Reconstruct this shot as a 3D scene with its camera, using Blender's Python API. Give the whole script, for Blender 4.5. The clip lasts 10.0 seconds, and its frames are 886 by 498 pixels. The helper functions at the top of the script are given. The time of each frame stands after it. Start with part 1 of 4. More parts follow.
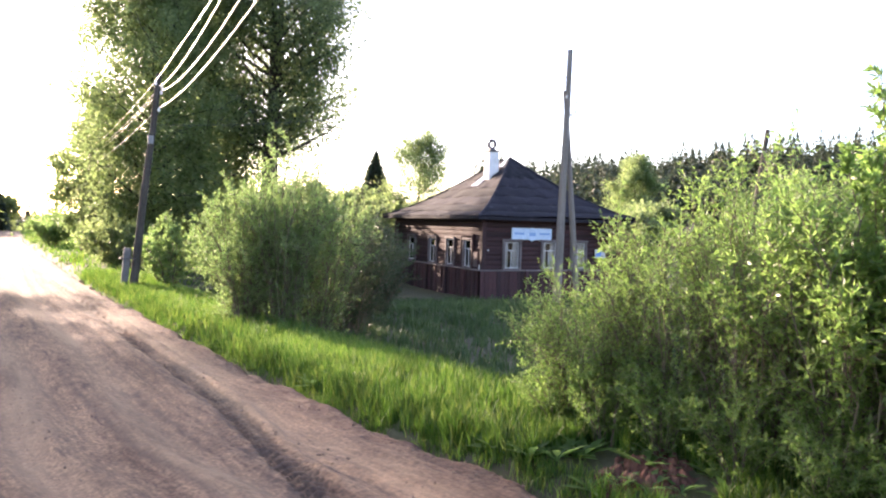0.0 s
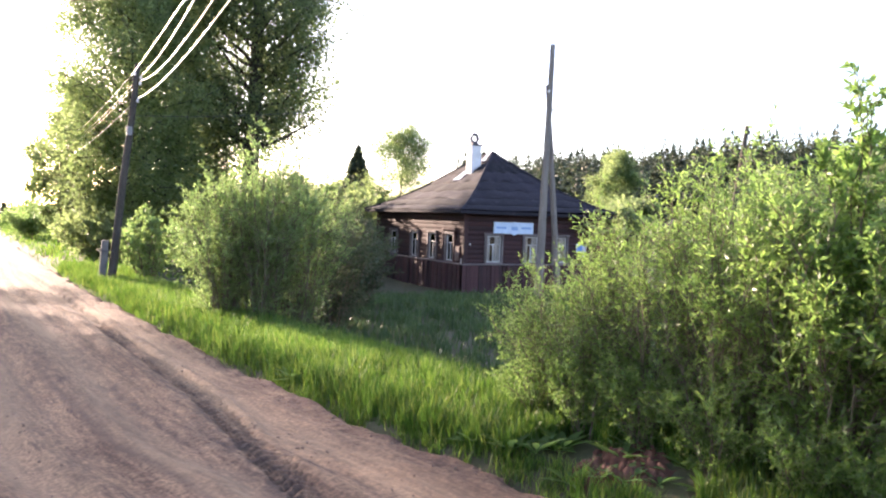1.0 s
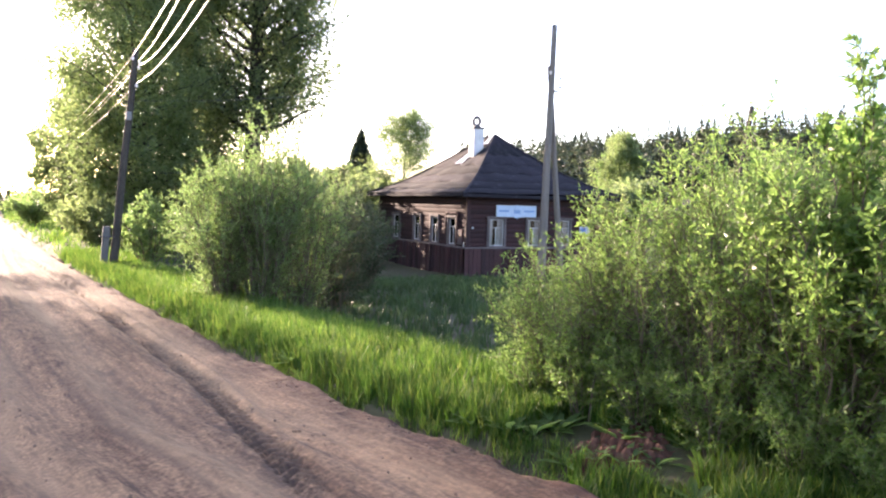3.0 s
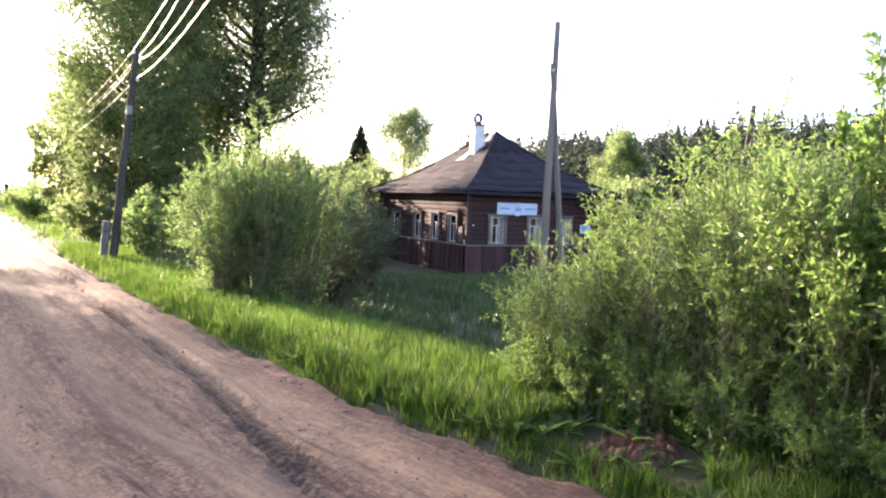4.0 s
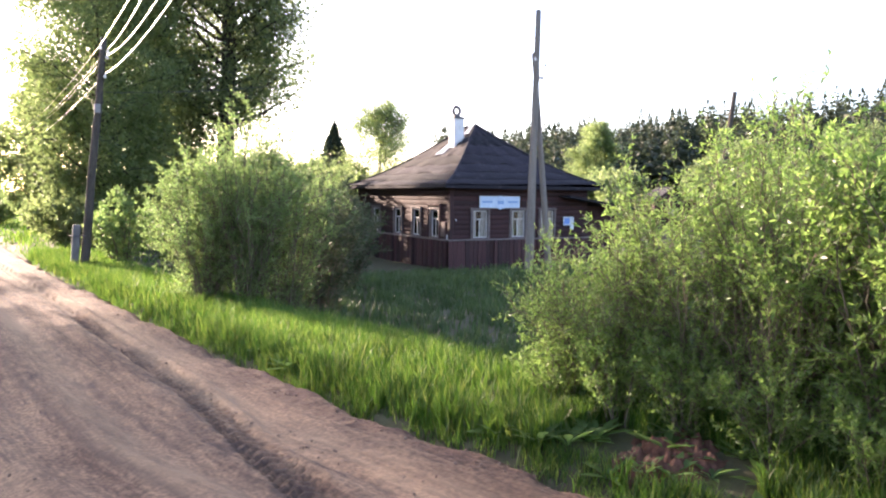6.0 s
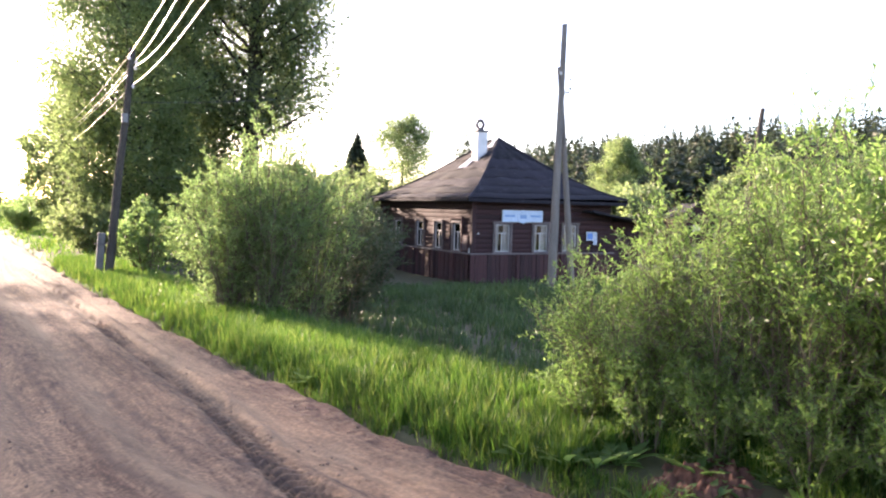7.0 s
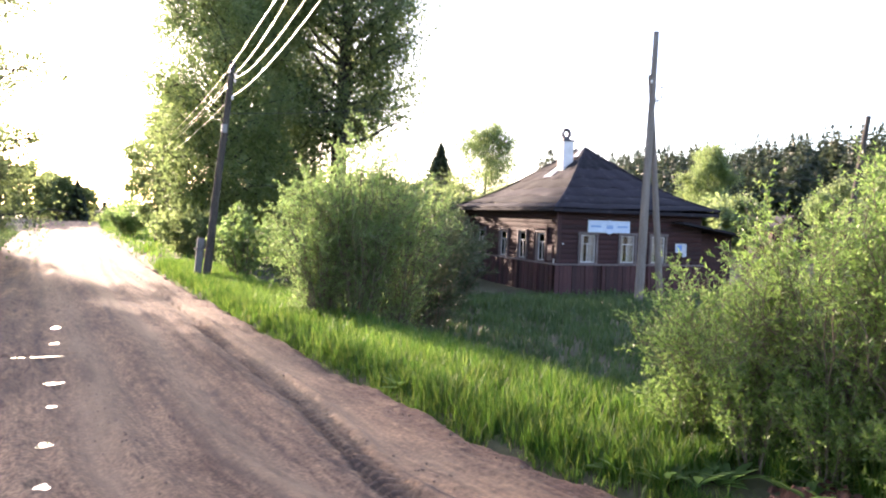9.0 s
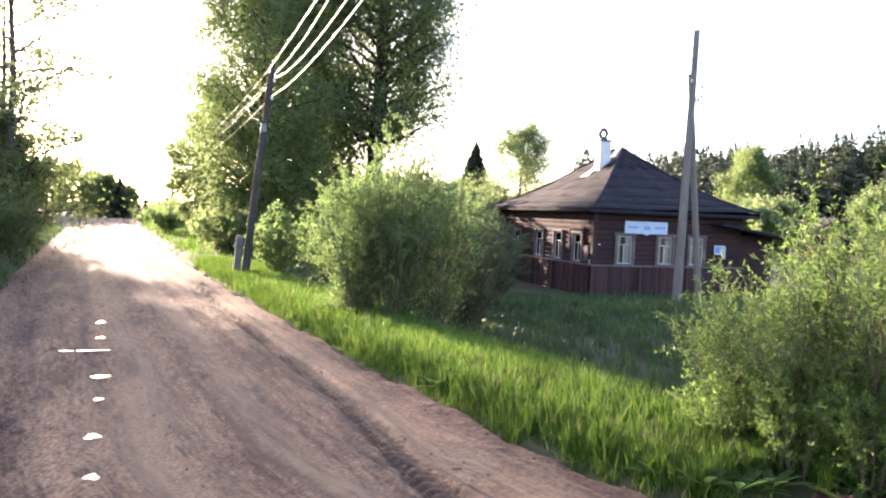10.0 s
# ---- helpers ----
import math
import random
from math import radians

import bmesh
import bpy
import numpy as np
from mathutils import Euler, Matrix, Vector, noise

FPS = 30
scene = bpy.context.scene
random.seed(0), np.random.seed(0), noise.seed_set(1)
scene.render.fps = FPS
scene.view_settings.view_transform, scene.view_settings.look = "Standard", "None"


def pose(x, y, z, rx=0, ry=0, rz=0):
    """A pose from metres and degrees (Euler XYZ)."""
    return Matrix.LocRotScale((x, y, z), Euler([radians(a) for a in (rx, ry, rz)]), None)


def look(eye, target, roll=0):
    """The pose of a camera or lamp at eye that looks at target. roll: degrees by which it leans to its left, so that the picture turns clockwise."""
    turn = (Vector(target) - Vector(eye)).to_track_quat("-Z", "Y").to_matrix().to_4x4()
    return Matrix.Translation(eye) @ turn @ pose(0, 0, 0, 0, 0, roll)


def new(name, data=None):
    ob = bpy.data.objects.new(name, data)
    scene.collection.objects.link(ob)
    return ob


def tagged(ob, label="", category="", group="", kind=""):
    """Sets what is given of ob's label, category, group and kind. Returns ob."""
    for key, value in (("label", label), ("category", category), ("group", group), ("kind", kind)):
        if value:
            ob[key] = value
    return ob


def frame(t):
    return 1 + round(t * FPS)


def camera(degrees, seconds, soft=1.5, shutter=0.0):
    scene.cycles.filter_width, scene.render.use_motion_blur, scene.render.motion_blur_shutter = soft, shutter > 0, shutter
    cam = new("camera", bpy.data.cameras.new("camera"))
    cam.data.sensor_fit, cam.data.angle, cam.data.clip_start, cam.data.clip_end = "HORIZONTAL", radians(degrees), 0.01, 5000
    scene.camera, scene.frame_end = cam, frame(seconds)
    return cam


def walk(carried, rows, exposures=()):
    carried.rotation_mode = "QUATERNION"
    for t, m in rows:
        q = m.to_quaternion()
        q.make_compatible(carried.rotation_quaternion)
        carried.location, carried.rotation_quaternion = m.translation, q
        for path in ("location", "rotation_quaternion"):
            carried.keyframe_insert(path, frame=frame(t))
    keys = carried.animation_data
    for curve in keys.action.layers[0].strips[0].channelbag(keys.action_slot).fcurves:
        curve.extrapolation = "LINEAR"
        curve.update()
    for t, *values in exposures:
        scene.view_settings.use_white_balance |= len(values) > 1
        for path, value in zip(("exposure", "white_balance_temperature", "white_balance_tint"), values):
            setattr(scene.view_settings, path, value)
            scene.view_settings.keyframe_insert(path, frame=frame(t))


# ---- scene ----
cam = camera(62.5, 10.0, soft=2.1)
PATH = [
    (0, (0.516, 0.537, 2.185), (1.401, 2.329, 2.119), 1.7),
    (0.5, (0.526, 0.537, 2.179), (1.436, 2.317, 2.114), 2.3),
    (1, (0.538, 0.538, 2.179), (1.466, 2.307, 2.098), 2.0),
    (1.5, (0.573, 0.555, 2.169), (1.512, 2.318, 2.071), 1.6),
    (2, (0.617, 0.559, 2.162), (1.556, 2.32, 2.039), 1.2),
    (2.5, (0.652, 0.565, 2.151), (1.577, 2.334, 2.028), 1.3),
    (4, (0.603, 0.698, 2.137), (1.525, 2.468, 2.006), 2.0),
    (4.5, (0.509, 0.84, 2.147), (1.561, 2.536, 2.015), 0.5),
    (5, (0.465, 0.972, 2.135), (1.568, 2.634, 1.985), 1.5),
    (5.5, (0.541, 1.181, 2.109), (1.567, 2.891, 1.949), 0.5),
    (7, (0.617, 1.495, 2.109), (1.55, 3.261, 2.001), 1.4),
    (7.5, (0.563, 1.517, 2.116), (1.465, 3.3, 2.026), 1.9),
    (8, (0.524, 1.525, 2.115), (1.376, 3.333, 2.031), 1.8),
    (8.5, (0.491, 1.519, 2.116), (1.28, 3.355, 2.031), 1.9),
    (9, (0.464, 1.521, 2.112), (1.197, 3.379, 2.022), 2.0),
    (9.5, (0.435, 1.515, 2.111), (1.118, 3.392, 2.017), 2.3),
    (10, (0.407, 1.511, 2.115), (1.053, 3.401, 2.02), 2.4),
]
walk(cam, [(t, look(eye, target, roll)) for t, eye, target, roll in PATH], [(0.0, 2.62, 7000, 27), (10.0, 2.62, 7000, 27)])

# ---- world, sun and exposure ----
SUN_WAY = Vector((-0.295, 0.930, 0.205)).normalized()
SUN_UP = math.asin(SUN_WAY.z)
SUN_ROUND = math.atan2(SUN_WAY.x, SUN_WAY.y)
world = bpy.data.worlds.new("world")
scene.world = world
world.use_nodes = True
wn = world.node_tree
sky = wn.nodes.new("ShaderNodeTexSky")
sky.sky_type = "NISHITA"
sky.sun_disc = False
sky.sun_elevation = SUN_UP
sky.sun_rotation = SUN_ROUND
sky.dust_density = 1.5
sky.air_density = 0.8
sky.ozone_density = 1.5
wn.links.new(sky.outputs[0], wn.nodes["Background"].inputs[0])
wn.nodes["Background"].inputs[1].default_value = 0.15
sun_data = bpy.data.lights.new("sun", "SUN")
sun_data.energy = 3.7
sun_data.angle = radians(0.6)
sun_data.color = (1.0, 0.88, 0.70)
sun = new("sun", sun_data)
sun.matrix_world = look(SUN_WAY * 50, (0, 0, 0))

rng = np.random.default_rng(7)


# ---- materials ----
def nodes_of(name):
    m = bpy.data.materials.new(name)
    m.use_nodes = True
    return m, m.node_tree, m.node_tree.nodes["Principled BSDF"]


def surface(name, dark, light, grain=8.0, stain=0.7, rough=0.8, bump=0.3, stretch=(1, 1, 1), metal=0.0, spread=0.0, wear=None, coords="Object", fleck=0, span=(0.36, 0.68), masks=()):
    """Two scales of noise between two colours, bump from the fine one; spread varies the value from object to object; wear: a third colour in patches."""
    m, tree, b = nodes_of(name)
    n, l = tree.nodes, tree.links
    co = n.new("ShaderNodeTexCoord")
    mp = n.new("ShaderNodeMapping")
    mp.inputs["Scale"].default_value = stretch
    l.new(co.outputs[coords], mp.inputs["Vector"])
    fine = n.new("ShaderNodeTexNoise")
    fine.inputs["Scale"].default_value = grain
    fine.inputs["Detail"].default_value = 8
    fine.inputs["Roughness"].default_value = 0.65
    big = n.new("ShaderNodeTexNoise")
    big.inputs["Scale"].default_value = stain
    big.inputs["Detail"].default_value = 4
    for t in (fine, big):
        l.new(mp.outputs[0], t.inputs["Vector"])
    mixv = n.new("ShaderNodeMath")
    mixv.operation = "MULTIPLY_ADD"
    mixv.inputs[1].default_value = 0.55
    l.new(fine.outputs["Fac"], mixv.inputs[0])
    half = n.new("ShaderNodeMath")
    half.operation = "MULTIPLY"
    half.inputs[1].default_value = 0.5
    l.new(big.outputs["Fac"], half.inputs[0])
    l.new(half.outputs[0], mixv.inputs[2])
    ramp = n.new("ShaderNodeValToRGB")
    ramp.color_ramp.elements[0].position, ramp.color_ramp.elements[1].position = span
    ramp.color_ramp.elements[0].color, ramp.color_ramp.elements[1].color = (*dark, 1), (*light, 1)
    l.new(mixv.outputs[0], ramp.inputs[0])
    out = ramp.outputs[0]
    if fleck:
        dots = n.new("ShaderNodeTexNoise")
        dots.inputs["Scale"].default_value = fleck
        dots.inputs["Detail"].default_value = 6
        l.new(co.outputs["Object"], dots.inputs["Vector"])
        vary = n.new("ShaderNodeMapRange")
        vary.inputs[1].default_value, vary.inputs[2].default_value = 0.35, 0.65
        vary.inputs[3].default_value, vary.inputs[4].default_value = 0.6, 1.4
        l.new(dots.outputs["Fac"], vary.inputs[0])
        tone = n.new("ShaderNodeHueSaturation")
        l.new(out, tone.inputs["Color"])
        l.new(vary.outputs[0], tone.inputs["Value"])
        out = tone.outputs[0]
    if wear:
        patch = n.new("ShaderNodeTexNoise")
        patch.inputs["Scale"].default_value = stain * 3.3
        patch.inputs["Detail"].default_value = 10
        patch.inputs["Roughness"].default_value = 0.7
        l.new(mp.outputs[0], patch.inputs["Vector"])
        cut = n.new("ShaderNodeMapRange")
        cut.inputs[1].default_value, cut.inputs[2].default_value = 0.56, 0.66
        l.new(patch.outputs["Fac"], cut.inputs[0])
        mc = n.new("ShaderNodeMix")
        mc.data_type = "RGBA"
        l.new(cut.outputs[0], mc.inputs["Factor"])
        l.new(out, mc.inputs["A"])
        mc.inputs["B"].default_value = (*wear, 1)
        out = mc.outputs["Result"]
    for layer, tint in masks:
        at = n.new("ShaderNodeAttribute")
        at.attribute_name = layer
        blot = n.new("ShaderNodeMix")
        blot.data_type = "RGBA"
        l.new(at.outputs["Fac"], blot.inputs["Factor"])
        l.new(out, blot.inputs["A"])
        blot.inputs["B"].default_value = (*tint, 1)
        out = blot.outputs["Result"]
    if spread:
        info = n.new("ShaderNodeObjectInfo")
        mr = n.new("ShaderNodeMapRange")
        mr.inputs[3].default_value, mr.inputs[4].default_value = 1 - spread, 1 + spread
        l.new(info.outputs["Random"], mr.inputs[0])
        hs = n.new("ShaderNodeHueSaturation")
        l.new(mr.outputs[0], hs.inputs["Value"])
        l.new(out, hs.inputs["Color"])
        out = hs.outputs[0]
    l.new(out, b.inputs["Base Color"])
    b.inputs["Roughness"].default_value = rough
    b.inputs["Metallic"].default_value = metal
    if bump:
        bp = n.new("ShaderNodeBump")
        bp.inputs["Strength"].default_value = bump
        bp.inputs["Distance"].default_value = 0.02
        l.new(fine.outputs["Fac"], bp.inputs["Height"])
        l.new(bp.outputs[0], b.inputs["Normal"])
    return m


def leafy(name, cols, glow=0.5, gain=1.6, rough=0.5):
    """Leaves that let light through, each with a tone of its own."""
    m, tree, b = nodes_of(name)
    n, l = tree.nodes, tree.links
    g = n.new("ShaderNodeNewGeometry")
    ramp = n.new("ShaderNodeValToRGB")
    while len(ramp.color_ramp.elements) < len(cols):
        ramp.color_ramp.elements.new(0.5)
    for i, c in enumerate(cols):
        ramp.color_ramp.elements[i].position = i / (len(cols) - 1)
        ramp.color_ramp.elements[i].color = (*c, 1)
    l.new(g.outputs["Random Per Island"], ramp.inputs[0])
    co = n.new("ShaderNodeTexCoord")
    no = n.new("ShaderNodeTexNoise")
    no.inputs["Scale"].default_value = 1.3
    l.new(co.outputs["Object"], no.inputs["Vector"])
    mr = n.new("ShaderNodeMapRange")
    mr.inputs[1].default_value, mr.inputs[2].default_value = 0.3, 0.7
    mr.inputs[3].default_value, mr.inputs[4].default_value = 0.75, 1.2
    l.new(no.outputs["Fac"], mr.inputs[0])
    hs = n.new("ShaderNodeHueSaturation")
    l.new(ramp.outputs[0], hs.inputs["Color"])
    l.new(mr.outputs[0], hs.inputs["Value"])
    l.new(hs.outputs[0], b.inputs["Base Color"])
    b.inputs["Roughness"].default_value = rough
    tr = n.new("ShaderNodeBsdfTranslucent")
    up = n.new("ShaderNodeHueSaturation")
    up.inputs["Value"].default_value = gain
    up.inputs["Hue"].default_value = 0.495
    l.new(hs.outputs[0], up.inputs["Color"])
    l.new(up.outputs[0], tr.inputs["Color"])
    mix = n.new("ShaderNodeMixShader")
    mix.inputs[0].default_value = glow
    l.new(b.outputs[0], mix.inputs[1])
    l.new(tr.outputs[0], mix.inputs[2])
    l.new(mix.outputs[0], n["Material Output"].inputs["Surface"])
    return m


def plain(name, col, rough=0.5, metal=0.0):
    m, tree, b = nodes_of(name)
    b.inputs["Base Color"].default_value = (*col, 1)
    b.inputs["Roughness"].default_value = rough
    b.inputs["Metallic"].default_value = metal
    return m


M_ROAD = surface("sandy_dirt", (0.100, 0.050, 0.029), (0.300, 0.174, 0.098), 15, 1.7, 0.95, 1.0, (1.0, 0.17, 1), wear=(0.062, 0.030, 0.020), coords="UV", fleck=24, span=(0.41, 0.63), masks=(("damp_dark", (0.058, 0.034, 0.026)), ("pale", (0.36, 0.232, 0.135)), ("red", (0.085, 0.036, 0.026))))
M_SOIL = surface("soil_with_grass", (0.045, 0.042, 0.018), (0.088, 0.08, 0.034), 9, 0.6, 0.95, 0.8)
M_CLAY = surface("red_clay", (0.062, 0.024, 0.015), (0.15, 0.062, 0.038), 26, 3, 0.95, 1.0)
M_CLOD = surface("dirt_clod", (0.12, 0.07, 0.05), (0.30, 0.195, 0.135), 30, 3, 0.95, 0.8, spread=0.25)
M_LOG = surface("red_brown_log", (0.020, 0.0068, 0.0070), (0.050, 0.0155, 0.0145), 14, 1.5, 0.85, 0.5, (0.5, 0.5, 4), spread=0.3, wear=(0.016, 0.009, 0.009))
M_PLANK = surface("red_brown_plank", (0.026, 0.0095, 0.0098), (0.074, 0.024, 0.023), 14, 1.5, 0.8, 0.5, (4, 4, 0.5), spread=0.4, wear=(0.055, 0.042, 0.038))
M_ROOF = surface("weathered_roofing_felt", (0.0075, 0.0058, 0.0088), (0.019, 0.0152, 0.0222), 10, 0.8, 0.95, 0.7, spread=0.55, wear=(0.036, 0.030, 0.038))
M_CASING = surface("grey_painted_casing", (0.075, 0.056, 0.054), (0.17, 0.135, 0.128), 30, 3, 0.8, 0.3)
M_WHITE = surface("flaking_white_paint", (0.32, 0.30, 0.29), (0.58, 0.56, 0.54), 25, 3, 0.7, 0.2)
M_CURTAIN = surface("net_curtain", (0.30, 0.28, 0.27), (0.48, 0.455, 0.44), 20, 4, 0.9, 0.2, (6, 6, 0.4))
M_POLE = surface("weathered_pole_wood", (0.10, 0.085, 0.072), (0.24, 0.205, 0.175), 26, 2, 0.9, 0.5, (4, 4, 0.4))
M_CONCRETE = surface("concrete", (0.09, 0.085, 0.08), (0.16, 0.15, 0.14), 30, 3, 0.9, 0.4)
M_CHIMNEY = surface("whitewashed_brick", (0.52, 0.50, 0.49), (0.78, 0.77, 0.76), 20, 2.5, 0.9, 0.4)
M_TIN = surface("grey_sheet_metal", (0.30, 0.31, 0.33), (0.50, 0.52, 0.55), 8, 2, 0.45, 0.1, metal=0.5)
M_COWL = surface("dark_rusty_metal", (0.05, 0.05, 0.06), (0.12, 0.11, 0.12), 20, 4, 0.6, 0.3, metal=0.4)
M_SIGN = surface("pale_blue_sign_paint", (0.40, 0.50, 0.63), (0.52, 0.63, 0.76), 12, 3, 0.6, 0.1)
M_SIGNTEXT = plain("sign_lettering", (0.20, 0.33, 0.56), 0.6)
M_PAPER = surface("paper_notice", (0.36, 0.40, 0.46), (0.55, 0.58, 0.62), 10, 5, 0.8, 0.1)
M_BLUE = plain("blue_notice", (0.12, 0.25, 0.55), 0.6)
M_WIRE = plain("aluminium_cable", (0.75, 0.75, 0.74), 0.35, 0.6)
M_PORCELAIN = plain("porcelain", (0.75, 0.75, 0.72), 0.2)
M_BOX = surface("grey_meter_box", (0.14, 0.14, 0.14), (0.22, 0.22, 0.21), 15, 3, 0.6, 0.2)
M_BARK = surface("bark", (0.03, 0.025, 0.02), (0.085, 0.07, 0.055), 12, 2, 0.95, 0.9, (3, 3, 0.6))
M_TWIG = surface("willow_bark", (0.07, 0.056, 0.036), (0.19, 0.15, 0.095), 20, 3, 0.8, 0.3)
M_WATER = plain("water", (0.05, 0.045, 0.04), 0.03)
M_WILLOW = leafy("willow_leaf", [(0.075, 0.135, 0.042), (0.11, 0.175, 0.055), (0.15, 0.21, 0.078)], 0.6, 2.5)
M_WILLOW_NEAR = leafy("sallow_leaf", [(0.078, 0.142, 0.034), (0.108, 0.182, 0.044), (0.145, 0.215, 0.060)], 0.58, 2.35, 0.38)
M_TREE = leafy("tree_leaf", [(0.062, 0.090, 0.036), (0.088, 0.12, 0.046), (0.115, 0.15, 0.062)], 0.6, 2.8)
M_BIRCH = leafy("birch_leaf", [(0.08, 0.125, 0.045), (0.108, 0.155, 0.058), (0.135, 0.18, 0.072)], 0.6, 2.3)
# shade on the yard-edge bushes, put into a darker, less translucent leaf colour
M_SHADED_LEAF = leafy("shaded_bush_leaf", [(0.035, 0.052, 0.022), (0.05, 0.070, 0.030), (0.066, 0.088, 0.038)], 0.45, 1.8)
M_NEEDLE = leafy("spruce_needles", [(0.026, 0.040, 0.022), (0.040, 0.056, 0.030), (0.052, 0.070, 0.040)], 0.25, 1.8)
M_GRASS = leafy("verge_grass_blade", [(0.021, 0.060, 0.008), (0.038, 0.092, 0.011), (0.064, 0.126, 0.017), (0.13, 0.165, 0.037)], 0.56, 2.2)
M_YARD = leafy("yard_grass_blade", [(0.035, 0.070, 0.020), (0.052, 0.095, 0.028), (0.075, 0.115, 0.04)], 0.45, 1.6)
M_WEED = leafy("broad_weed_leaf", [(0.05, 0.11, 0.024), (0.085, 0.155, 0.042), (0.12, 0.19, 0.06)], 0.5, 2.0)


# ---- building helpers ----
def raw_mesh(name, verts, faces, material, smooth=False):
    """A mesh from arrays of corners and of faces that all have the same number of corners."""
    verts = np.asarray(verts, dtype=np.float32).reshape(-1, 3)
    faces = np.asarray(faces, dtype=np.int32)
    k = faces.shape[1]
    me = bpy.data.meshes.new(name)
    me.vertices.add(len(verts))
    me.vertices.foreach_set("co", verts.ravel())
    me.loops.add(faces.size)
    me.loops.foreach_set("vertex_index", faces.ravel())
    me.polygons.add(len(faces))
    me.polygons.foreach_set("loop_start", np.arange(0, faces.size, k, dtype=np.int32))
    me.materials.append(material)
    me.update(calc_edges=True)
    if smooth:
        me.polygons.foreach_set("use_smooth", np.ones(len(faces), dtype=bool))
    return me


def piece(name, me, parent=None, label="", m=None):
    ob = new(name, me)
    if parent is not None:
        ob.parent = parent
    if m is not None:
        ob.matrix_basis = m
    if label:
        ob["label"] = label
    return ob


def bm_mesh(name, bm, material, smooth=False):
    me = bpy.data.meshes.new(name)
    bmesh.ops.recalc_face_normals(bm, faces=bm.faces)
    bm.to_mesh(me)
    bm.free()
    me.materials.append(material)
    if smooth:
        for p in me.polygons:
            p.use_smooth = True
    return me


def part(name, bm, material, parent, label="", smooth=False):
    return piece(name, bm_mesh(name, bm, material, smooth), parent, label)


def box_into(bm, lo, hi, bevel=0.0, m=None):
    lo, hi = Vector(lo), Vector(hi)
    r = bmesh.ops.create_cube(bm, size=1.0, matrix=(m or Matrix()) @ Matrix.Translation((lo + hi) / 2) @ Matrix.Diagonal((*(hi - lo), 1)))
    if bevel:
        es = list({e for v in r["verts"] for e in v.link_edges})
        bmesh.ops.bevel(bm, geom=es, offset=bevel, segments=1, affect="EDGES")


def box(lo, hi, bevel=0.008, m=None):
    bm = bmesh.new()
    box_into(bm, lo, hi, bevel, m)
    return bm


def tube_arrays(lines, sides=5):
    """lines: (points, radii) pairs; all tubes as one pair of arrays."""
    vs, fs, at = [], [], 0
    a = np.linspace(0, 2 * np.pi, sides, endpoint=False)
    for pts, rad in lines:
        pts = np.asarray(pts, float)
        d = np.gradient(pts, axis=0)
        d /= np.linalg.norm(d, axis=1)[:, None] + 1e-9
        side = np.cross(d, np.where(np.abs(d[:, 2:3]) > 0.9, [[1.0, 0, 0]], [[0, 0, 1.0]]))
        side /= np.linalg.norm(side, axis=1)[:, None] + 1e-9
        up = np.cross(side, d)
        r = np.asarray(rad, float)[:, None, None]
        ring = pts[:, None] + r * (np.cos(a)[None, :, None] * side[:, None] + np.sin(a)[None, :, None] * up[:, None])
        k = len(pts)
        vs.append(ring.reshape(-1, 3))
        i = np.arange(k - 1)[:, None] * sides
        j = np.arange(sides)[None]
        j2 = (j + 1) % sides
        fs.append(np.stack([i + j, i + j2, i + sides + j2, i + sides + j], -1).reshape(-1, 4) + at)
        at += k * sides
    return np.concatenate(vs), np.concatenate(fs)


def tube_mesh(name, lines, material, sides=5):
    v, f = tube_arrays(lines, sides)
    return raw_mesh(name, v, f, material, True)


def unit(v):
    return v / (np.linalg.norm(v, axis=-1, keepdims=True) + 1e-9)


def leaf_arrays(p, d, length, width, r, fold=0.25):
    """One folded lozenge a leaf, at p along d."""
    n = len(p)
    d = unit(d)
    s = unit(np.cross(d, unit(r.normal(size=(n, 3)))))
    up = np.cross(s, d)
    length = np.broadcast_to(length, n)[:, None]
    width = np.broadcast_to(width, n)[:, None]
    mid = p + d * length * 0.45
    v = np.stack([p, mid + s * width / 2 + up * width * fold, p + d * length, mid - s * width / 2 + up * width * fold], 1)
    return v.reshape(-1, 3), np.arange(4 * n).reshape(-1, 4)


# ---- the lie of the land ----
EDGE_Y = (-60, -3, 2, 5.3, 6.7, 8.1, 11.8, 16.7, 24, 34, 64, 105, 160)
EDGE_X = (14, 5.8, 4.9, 4.32, 3.97, 3.52, 2.88, 2.14, 1.05, -0.07, -3.4, -6.4, -4)
ROAD_Z = -0.08


def right_edge(y):
    return np.interp(y, EDGE_Y, EDGE_X)


def road_width(y):
    return np.interp(y, (-60, 0, 20, 40, 64, 105), (5.6, 5.6, 5.2, 5.3, 5.4, 5.2))


def step(v, a, b):
    t = np.clip((v - a) / (b - a), 0, 1)
    return t * t * (3 - 2 * t)


def wave(x, y, f, seed=0):
    s = seed * 1.7
    return (np.sin(x * f + s) * np.cos(y * f * 0.83 - s) + 0.5 * np.sin(x * f * 2.3 + y * f * 1.7 + s) + 0.3 * np.sin(x * f * 4.1 - y * f * 5.3 + 2 * s)) / 1.8


